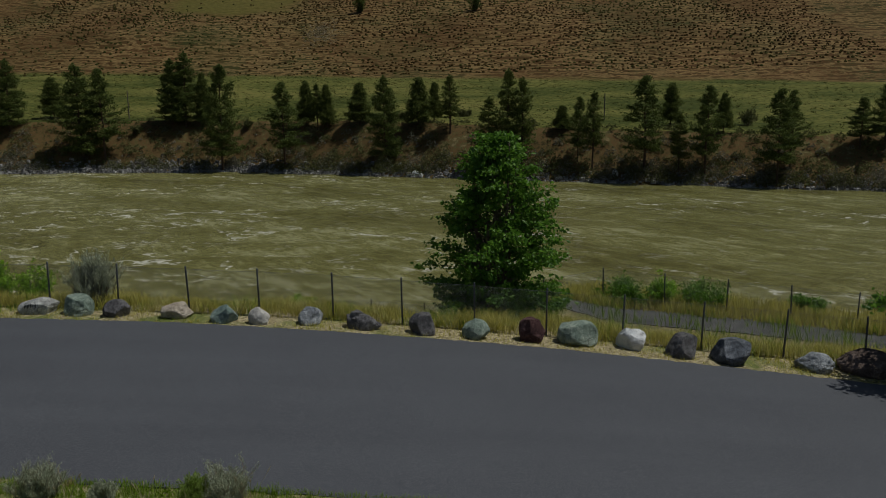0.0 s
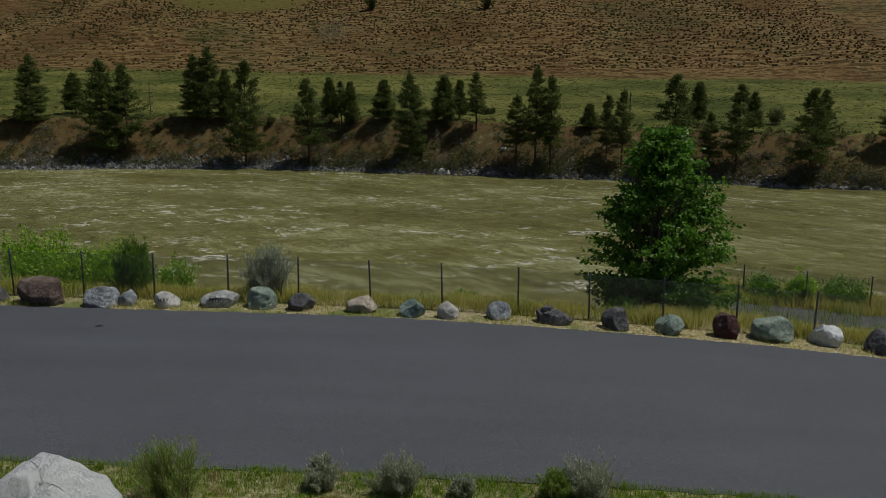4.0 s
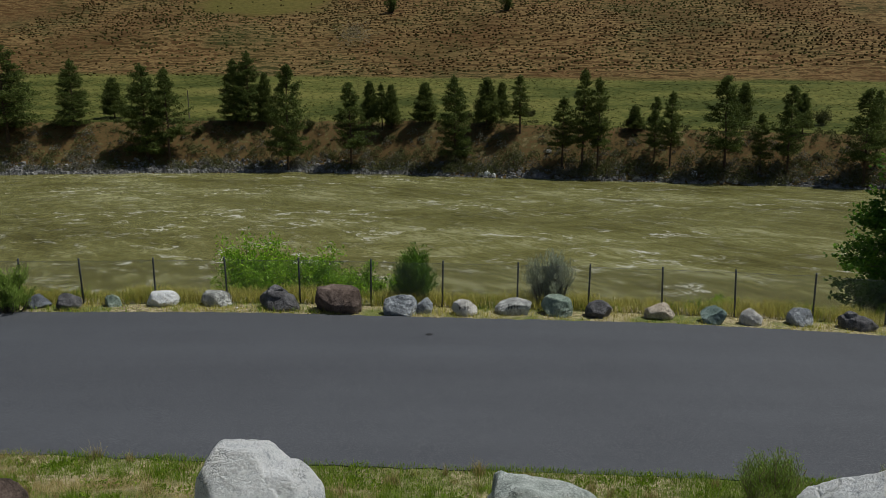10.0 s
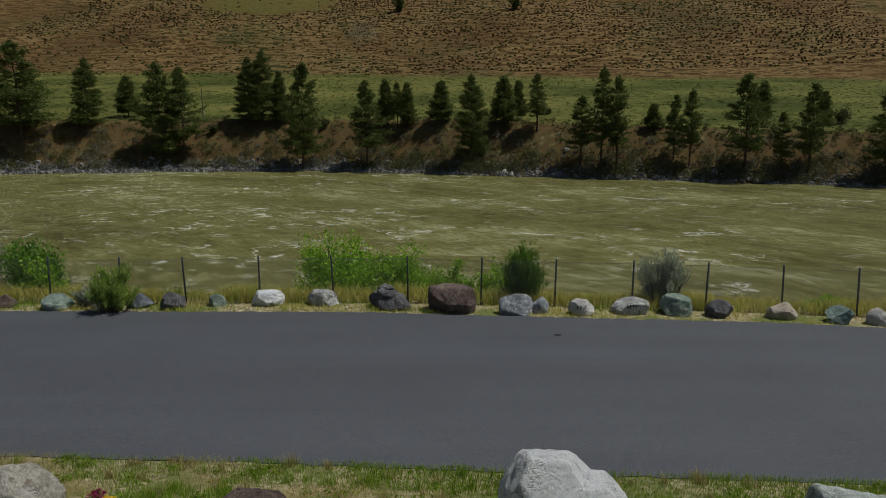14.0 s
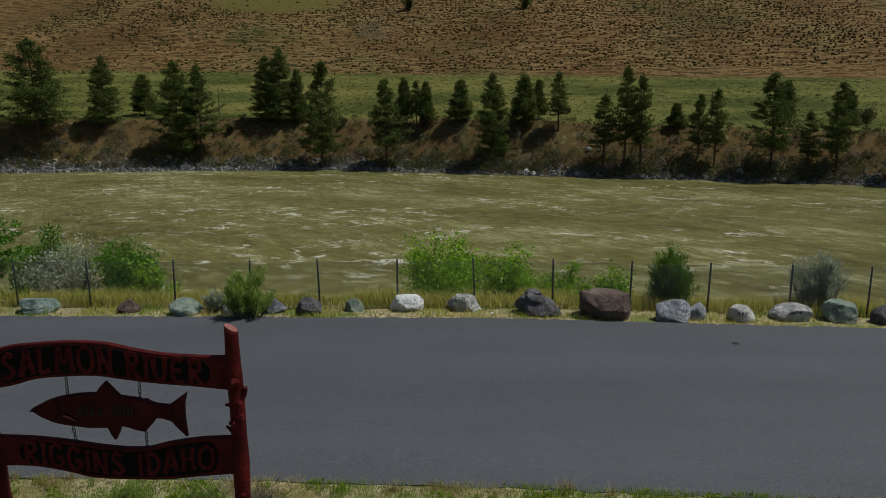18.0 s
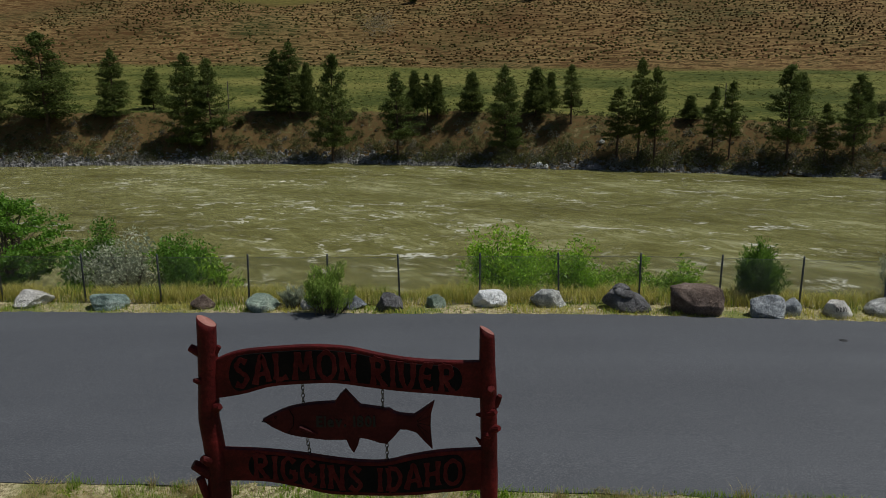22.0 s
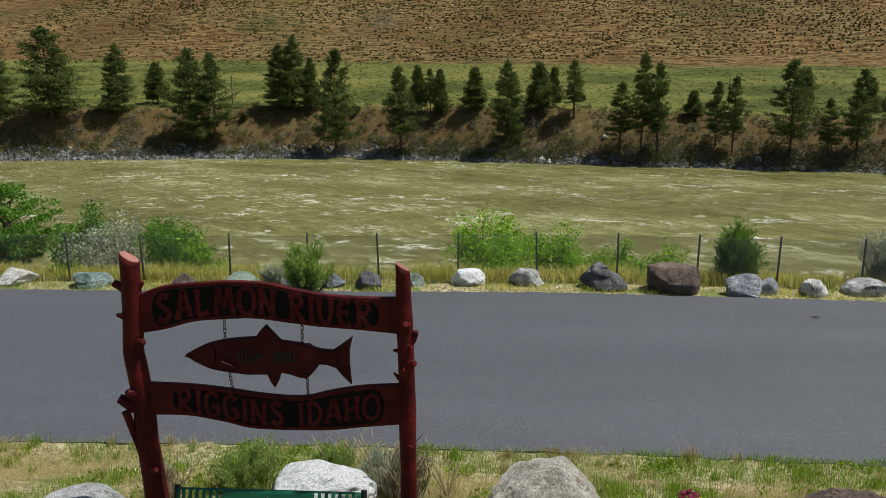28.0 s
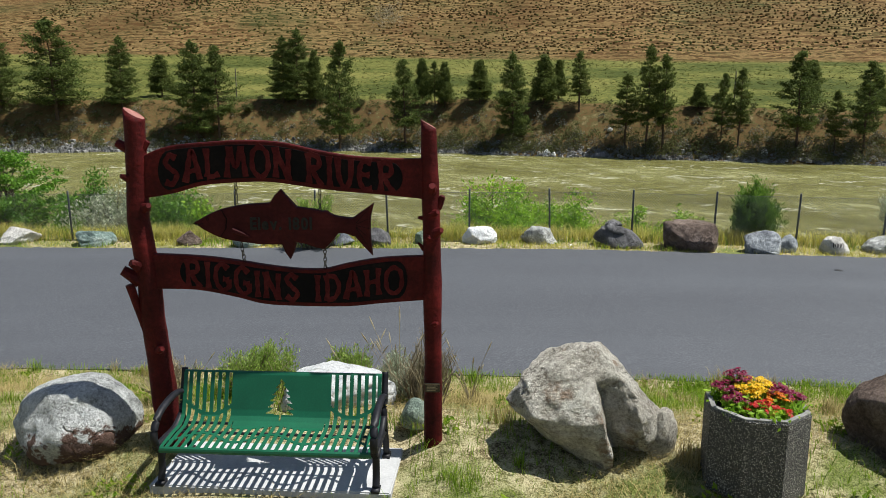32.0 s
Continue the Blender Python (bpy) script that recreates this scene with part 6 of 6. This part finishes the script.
    for k in range(4):
        v, f = box(-0.05, 0.05 - 0.02 * (k % 2), -0.0105, -0.0075, 0.018 - k * 0.014, 0.024 - k * 0.014)
        solid("line_of_writing", v, f, MAT["kerbdirt"], plate)
    v, f = box(-0.068, 0.068, -0.0095, -0.0075, 0.035, 0.039)
    solid("plaque_rim", v, f, MAT["kerbdirt"], plate)
    return tagged(sign, "rustic red log sign with carved salmon and black name boards", "sign")


rustic_sign()


# ---- the bench ----
def slab():
    bm = bmesh.new()
    bmesh.ops.create_cube(bm, size=1.0, matrix=Matrix.Diagonal((2.12, 0.86, 0.12, 1)))
    bmesh.ops.bevel(bm, geom=bm.edges[:], offset=0.012, segments=2, affect="EDGES")
    ob = part("bench_slab", bm, MAT["concrete"])
    ob.matrix_basis = pose(-11.24, 11.62, SLAB_Z - 0.06, 0, 0, -3.5)
    tagged(ob, "smooth pale concrete pad under the bench", "slab")


SLAB_Z = 1.28


def bench_profile(s):
    """The bent sheet, from its front roll over the seat and up the back: distance s in metres to (y, z)."""
    pts = BENCH_LINE
    for (s0, y0, z0), (s1, y1, z1) in zip(pts, pts[1:]):
        if s <= s1:
            u = (s - s0) / (s1 - s0)
            return y0 + (y1 - y0) * u, z0 + (z1 - z0) * u
    return pts[-1][1:]


def line_of(points):
    out, s = [], 0.0
    for i, (y, z) in enumerate(points):
        if i:
            s += math.hypot(y - points[i - 1][0], z - points[i - 1][1])
        out.append((s, y, z))
    return out


BENCH_LINE = line_of([(-0.345, 0.315), (-0.355, 0.335), (-0.35, 0.358), (-0.332, 0.372), (-0.12, 0.385), (0.05, 0.390), (0.11, 0.418), (0.15, 0.45), (0.175, 0.50), (0.215, 0.62), (0.255, 0.74), (0.275, 0.80), (0.29, 0.82), (0.31, 0.825), (0.322, 0.81)])


def slotted_sheet(width, keep, nx, ns):
    """The sheet as cells between cuts; cells outside keep() are slots."""
    total = BENCH_LINE[-1][0]
    bm = bmesh.new()
    grid = {}
    xs = [-width / 2 + width * i / nx for i in range(nx + 1)]
    ss = [total * j / ns for j in range(ns + 1)]

    def vert(i, j):
        if (i, j) not in grid:
            y, z = bench_profile(ss[j])
            grid[i, j] = bm.verts.new((xs[i], y, z))
        return grid[i, j]

    for i in range(nx):
        for j in range(ns):
            if keep((xs[i] + xs[i + 1]) / 2, (ss[j] + ss[j + 1]) / 2 / total):
                bm.faces.new((vert(i, j), vert(i + 1, j), vert(i + 1, j + 1), vert(i, j + 1)))
    bmesh.ops.recalc_face_normals(bm, faces=bm.faces[:])
    bmesh.ops.solidify(bm, geom=bm.faces[:], thickness=0.007)
    return bm


def park_bench():
    W = 1.84
    bench = empty("park_bench", pose(-11.26, 11.52, SLAB_Z, 0, 0, -3.0))
    cut, seat_end = 0.0681, 0.465

    def slot(x, u):
        """True where the sheet is solid."""
        k = (x + W / 2) / cut
        inside = abs(k - math.floor(k) - 0.5) < 0.25
        if u < 0.06 or u > 0.955 or abs(x) > W / 2 - 0.035:
            return True
        v = x / (W / 2)
        if u < seat_end + 0.045:
            band = 0.245 + 0.075 * math.cos(v * 9.4)
            if abs(u - band) < 0.016 or u > seat_end - 0.03 + 0.03 * math.cos(v * 9.4) and abs(v) < 0.45:
                return True
            return not inside
        if abs(v) > 0.46 and abs(v) < 0.965:
            w = (abs(v) - 0.46) / 0.5
            arc = 0.68 - 0.11 * math.sin(math.pi * w)
            if abs(u - arc) < 0.019:
                return True
            return not inside
        z = (u - 0.53) / 0.37
        if 0 < z < 1:
            tier = (z * 6.5 + (0.35 if x > 0 else 0.0)) % 1.0
            half = 0.165 * (1 - z) ** 0.72 * (0.42 + 0.58 * (1 - tier) ** 0.8) if z > 0.14 else 0.010
            if abs(x) < half:
                return False
        return True

    part("seat_and_back", slotted_sheet(W, slot, 216, 110), MAT["benchgreen"], bench, "green coated steel sheet with slots and a cut-out fir tree")
    for side in (-1, 1):
        x = side * (W / 2 + 0.022)
        frame = empty("end_frame")
        shapes = []

        def bar(points, r):
            pts = [p for p in curve_through(points, 5)]
            v, f = tube([(x, y, z) for y, z in pts], [r] * len(pts), 8)
            v = [(x + (p[0] - x) * 1.25, p[1], p[2]) for p in v]
            shapes.append((v, f))

        bar([(0.345, 0.83), (0.315, 0.72), (0.265, 0.58), (0.22, 0.47), (0.235, 0.36), (0.29, 0.2), (0.33, 0.03)], 0.024)
        bar([(-0.35, 0.36), (-0.29, 0.33), (-0.26, 0.24), (-0.265, 0.12), (-0.295, 0.03)], 0.026)
        bar([(-0.36, 0.37), (-0.15, 0.37), (0.05, 0.375), (0.215, 0.45)], 0.024)
        bar([(0.275, 0.62), (0.14, 0.665), (-0.05, 0.665), (-0.24, 0.625), (-0.34, 0.54), (-0.365, 0.45), (-0.34, 0.38)], 0.027)
        bar([(-0.26, 0.22), (-0.08, 0.29), (0.10, 0.31), (0.245, 0.28)], 0.016)
        for y in (-0.30, 0.335):
            shapes.append(box(x - 0.035, x + 0.035, y - 0.05, y + 0.05, 0.0, 0.03))
        v, f = merge(shapes)
        scene.collection.objects.unlink(frame)
        bpy.data.objects.remove(frame)
        solid("end_frame", v, f, MAT["benchblack"], bench, "black cast arm and leg frame", True)
    for y, z in ((-0.05, 0.372), (0.12, 0.385)):
        v, f = tube([(-W / 2, y, z), (W / 2, y, z)], [0.014, 0.014], 8)
        solid("cross_bar", v, f, MAT["benchblack"], bench)
    return tagged(bench, "green slotted metal bench with black arms on a concrete pad", "bench")


slab()
park_bench()


# ---- the planter ----
def planter():
    cx, cy = -7.1, 11.36
    z0 = land(cx, cy) - 0.04
    tub = empty("flower_planter", pose(cx, cy, z0))
    n, R, H = 8, 0.43, 2.02 - z0
    rings = [(R * 0.97, 0.0), (R, 0.03), (R, H - 0.02), (R - 0.012, H), (R - 0.055, H), (R - 0.065, H - 0.02), (R - 0.07, H - 0.16)]
    verts, faces = [], []
    for r, z in rings:
        for k in range(n):
            u = 6.2832 * (k + 0.28) / n
            verts.append((r * math.cos(u), r * math.sin(u), z))
    for i in range(len(rings) - 1):
        for k in range(n):
            j = (k + 1) % n
            faces.append((i * n + k, i * n + j, (i + 1) * n + j, (i + 1) * n + k))
    faces.append(tuple(reversed(range(n))))
    body = solid("tub", verts, faces, MAT["aggregate"], tub, "octagonal tub of dark exposed pebble concrete")
    ring = [(r * 0.995, z) for r, z in ((R - 0.005, H - 0.004), (R - 0.05, H - 0.004), (R - 0.05, H + 0.006), (R - 0.006, H + 0.006))]
    v, f = [], []
    for r, z in ring:
        for k in range(n):
            u = 6.2832 * (k + 0.28) / n
            v.append((r * math.cos(u), r * math.sin(u), z))
    for i in range(4):
        for k in range(n):
            j, i2 = (k + 1) % n, (i + 1) % 4
            f.append((i * n + k, i * n + j, i2 * n + j, i2 * n + k))
    solid("rim", v, f, MAT["wornrim"], body, "worn grey concrete rim")
    v = [(0.36 * math.cos(k * 0.7854 + 0.22), 0.36 * math.sin(k * 0.7854 + 0.22), H - 0.06) for k in range(8)] + [(0, 0, H - 0.02)]
    solid("soil", v, [(k, (k + 1) % 8, 8) for k in range(8)], MAT["soil"], tub)
    tagged(tub, "octagonal pebble concrete flower planter on the verge", "planter")

    def plant(x, y, kind, tall, seed, heads, label):
        rnd = random.Random(seed)
        ob = empty("flowering_plant", pose(cx + x, cy + y, z0 + H - 0.05))
        wood, leaf_c, leaf_s = [], [], []
        for _ in range(heads):
            a, r = rnd.uniform(0, 6.283), 0.115 * rnd.random() ** 0.5
            tip = Vector((math.cos(a) * r, math.sin(a) * r, tall * (1 - 2.2 * r) * rnd.uniform(0.8, 1.08)))
            wood.append(tube([(tip.x * 0.2, tip.y * 0.2, 0), tip * 0.6, tip], [0.004, 0.003, 0.002], 4, 0, 0, False))
            for _ in range(7):
                q = tip * rnd.uniform(0.2, 0.85)
                leaf_c.append((q.x + rnd.gauss(0, 0.03), q.y + rnd.gauss(0, 0.03), q.z + rnd.gauss(0, 0.015)))
                leaf_s.append(rnd.uniform(0.022, 0.04))
            v, f = [], []
            turn, tilt = rnd.uniform(0, 6), Matrix.Rotation(rnd.uniform(-0.5, 0.5), 3, "X") @ Matrix.Rotation(rnd.uniform(-0.5, 0.5), 3, "Y")
            for k in range(9):
                u = turn + k * 0.698
                o = len(v)
                for rr, du, zz in ((0.003, 0, 0.006), (0.020, -0.32, 0.012), (0.036, 0, 0.002), (0.020, 0.32, 0.012)):
                    v.append(tuple(tip + tilt @ Vector((rr * math.cos(u + du), rr * math.sin(u + du), zz))))
                f.append((o, o + 1, o + 2, o + 3))
            solid("bloom", v, f, FLOWER[kind], ob)
        v, f = merge(wood)
        solid("stalk", v, f, MAT["blade"], ob)
        v, f = flecks(leaf_c, leaf_s, seed, 1.7, 0.3)
        solid("foliage", v, f, MAT["willow"], ob)
        tagged(ob, label, "flowers", "flowers in the planter")

    for k, (x, y, kind, tall) in enumerate(((-0.22, 0.10, "magenta", 0.20), (-0.10, 0.20, "magenta", 0.27), (-0.20, -0.06, "magenta", 0.15), (-0.07, 0.03, "yellow", 0.20), (0.05, 0.13, "yellow", 0.22), (0.03, 0.05, "yellow", 0.20), (0.16, -0.04, "orange", 0.14), (0.20, 0.06, "magenta", 0.18), (0.27, 0.0, "magenta", 0.15), (-0.05, -0.18, "red", 0.09), (0.08, -0.22, "red", 0.09), (0.0, -0.10, "red", 0.11))):
        plant(x, y, kind, tall, 80 + k, 34 if kind != "red" else 16, "bunch of %s flowers in the planter" % {"magenta": "deep magenta", "yellow": "bright yellow", "orange": "bright orange", "red": "small red"}[kind])
    rnd = random.Random(3)
    for k in range(6):
        a = 0.5 + k * 1.05
        ob = empty("leafy_plant", pose(cx + 0.27 * math.cos(a), cy + 0.27 * math.sin(a), z0 + H - 0.05))
        c = [(rnd.gauss(0, 0.06), rnd.gauss(0, 0.06), abs(rnd.gauss(0.05, 0.03))) for _ in range(150)]
        v, f = flecks(c, [rnd.uniform(0.02, 0.04) for _ in c], 90 + k, 1.8, 0.5)
        solid("foliage", v, f, MAT["willow"], ob)
        tagged(ob, "fresh green leaves at the planter rim", "plant", "flowers in the planter")


planter()


# ---- small things ----
def manhole():
    v, f = tube([(0, 0, 0), (0, 0, 0.012), (0, 0, 0.016)], [0.10, 0.10, 0.094], 24)
    ob = solid("utility_cover", v, f, MAT["iron"])
    x, y = 0.04, 24.15
    ob.matrix_basis = pose(x, y, land(x, y) + 0.006)
    tagged(ob, "small round dark iron cover set in the road", "cover")


manhole()


def paper_scrap(x, y, seed):
    ob = part("paper_scrap", stone_shape((0.13, 0.09, 0.06), seed, 9, 2, 0.25, 0.5), MAT["litter"])
    ob.matrix_basis = pose(x, y, land(x, y) - 0.005, 0, 0, seed * 20)
    tagged(ob, "small crumpled white paper scrap among the grass", "litter")


paper_scrap(-6.35, 26.95, 3)
for k, (x, up, w, h, stone, label) in enumerate(((8.6, 1.0, 1.5, 1.0, "pale", "pale tan rock at the far waterline"), (10.0, 1.3, 1.9, 1.2, "white", "whitish rock at the far waterline"), (11.4, 0.8, 1.3, 0.9, "grey", "grey rock at the far waterline"),
                                               (20.8, 0.6, 3.4, 1.3, "dark", "long dark rock at the far waterline"), (51.8, 3.0, 1.3, 1.5, "white", "white rock at the foot of a pine"), (24.0, 8.0, 1.4, 0.9, "grey", "grey rock on the far bank"), (-47.0, 2.2, 1.5, 1.2, "grey", "grey rock on the far bank"))):
    boulder(x, shore_y(x) + up, w, h, stone, label, 500 + k * 3, 0.8, 9, 3, 0.08, k * 40, "rocks on the far bank")


def painted_marks(rock, z, count, size):
    """Unreadable dark painted marks that lie on a boulder's face."""
    me = rock.data
    tree = BVHTree.FromPolygons([v.co for v in me.vertices], [tuple(p.vertices) for p in me.polygons])
    back = rock.matrix_basis.inverted()
    c = rock.matrix_basis.translation
    way = back.to_3x3() @ Vector((0, 1, 0))
    for k in range(count):
        for part_x, tall in ((0.0, 1.0), (0.42, 0.55 + 0.2 * (k % 2))):
            verts = []
            for dx in (0.0, size * 0.2):
                for step in range(5):
                    p = Vector((c.x + (k - count / 2 + part_x) * size + dx, c.y - 3, c.z + z + (step / 4 - 0.5) * tall * size * 1.5))
                    hit = tree.ray_cast(back @ p, way)[0]
                    if hit is None:
                        break
                    verts.append(tuple(hit - way * 0.005))
            if len(verts) == 10:
                f = [(a, a + 5, a + 6, a + 1) for a in range(4)]
                thick = [tuple(Vector(q) + way * 0.02) for q in verts]
                f += [(a + 11, a + 16, a + 15, a + 10) for a in range(4)] + [(0, 1, 11, 10), (1, 2, 12, 11), (2, 3, 13, 12), (3, 4, 14, 13), (6, 5, 15, 16), (7, 6, 16, 17), (8, 7, 17, 18), (9, 8, 18, 19), (5, 0, 10, 15), (4, 9, 19, 14)]
                solid("painted_mark", verts + thick, f, MAT["bar"], rock)


painted_marks(FAR_ROCK[1.13], 0.34, 4, 0.085)
painted_marks(FAR_ROCK[2.75], 0.36, 4, 0.10)


def dead_stalks():
    """Dry seed stalks that stand up out of the verge."""
    rnd = random.Random(6)
    for x, y, n, h in ((5.95, 13.9, 5, 0.85), (12.9, 14.5, 7, 0.6), (8.6, 14.6, 4, 0.55), (11.2, 14.3, 5, 0.5), (9.9, 14.3, 4, 0.55), (-10.3, 13.3, 16, 0.85), (-9.5, 13.2, 12, 0.6), (-10.8, 13.5, 10, 0.65), (-12.7, 13.2, 10, 0.5)):
        tuft = empty("dry_grass_tuft", pose(x, y, land(x, y) - 0.02))
        for _ in range(n):
            a, b = rnd.uniform(0, 6.28), rnd.uniform(0.1, 0.45)
            tall = h * rnd.uniform(0.6, 1.1)
            d = Vector((math.cos(a) * b, math.sin(a) * b, 1))
            p = [d * tall * u + Vector((math.cos(a), math.sin(a), 0)) * 0.18 * tall * u * u for u in (0, 0.4, 0.75, 1.0)]
            v, f = tube(p, [0.0035, 0.003, 0.0025, 0.002], 4, 0, 0, False)
            q = [p[3] + (p[3] - p[2]) * u for u in (-0.25, 0.1, 0.45)]
            v2, f2 = tube(q, [0.003, 0.010, 0.002], 5, 0.3, 1, False)
            v, f = merge([(v, f), (v2, f2)])
            solid("seed_stalk", v, f, MAT["dead"], tuft)
        tagged(tuft, "tall dry straw-coloured seed stalks", "grass", "dry stalks on the verge")


dead_stalks()


def hill_trees():
    """Dark junipers high on the hillside, a pole and dark brush in the meadow."""
    for x, y, h in ((-28.6, 432.9, 11.0), (34.1, 424.6, 11.0)):
        tree = empty("juniper_tree", pose(x, y, land(x, y) - 0.2))
        (wv, wf), (lv, lf) = bush_shape(h * 0.8, h, int(h * 7), 14, 1400, 0.5, 0.5, 0.1)
        solid("trunk", wv, wf, MAT["bark"], tree)
        solid("crown", lv, lf, MAT["needles"], tree)
        tagged(tree, "dark juniper on the dry hillside", "tree", "junipers on the hill")
    for x, y, h in ((55.3, 187.0, 6.3), (-69.6, 212.1, 7.5)):
        v, f = tube([(0, 0, -0.3), (0, 0, h)], [0.16, 0.12], 8)
        ob = solid("pole", v, f, MAT["post"])
        ob.matrix_basis = pose(x, y, land(x, y))
        tagged(ob, "bare grey wooden pole in the meadow", "pole")
    for k, (x, y, w, h) in enumerate(((22.0, 199.0, 4.5, 1.8), (50.0, 183.0, 3.2, 1.7), (84.0, 172.0, 6.0, 4.0), (-35.0, 204.0, 4.0, 2.0), (-64.0, 203.0, 4.5, 1.9), (6.0, 196.0, 3.0, 1.6), (36.0, 176.0, 4.5, 2.8), (-100.0, 212.0, 3.5, 2.2))):
        bush("dark_shrub", x, y, w, h, "scrub", "dark brushy shrub above the far bank", 110 + k, 900, 0.28, 12, 0.5, 0.15, group="shrubs above the far bank")


hill_trees()


def pale_patch():
    """A patch of pale dry brush high on the hillside."""
    rnd = random.Random(31)
    centres, sizes = [], []
    for _ in range(260):
        x, y = -45.1 + rnd.gauss(0, 4.5), 398.7 + rnd.gauss(0, 9.0)
        z = land(x, y)
        for _ in range(7):
            centres.append((x + rnd.gauss(0, 0.5), y + rnd.gauss(0, 0.5), z + rnd.uniform(0.1, 0.9)))
            sizes.append(rnd.uniform(0.2, 0.45))
    v, f = flecks(centres, sizes, 32, 1.6, 0.5)
    tagged(solid("pale_brush", v, f, MAT["dead"]), "patch of pale dry brush on the hillside", "scrub", kind="stuff")


pale_patch()
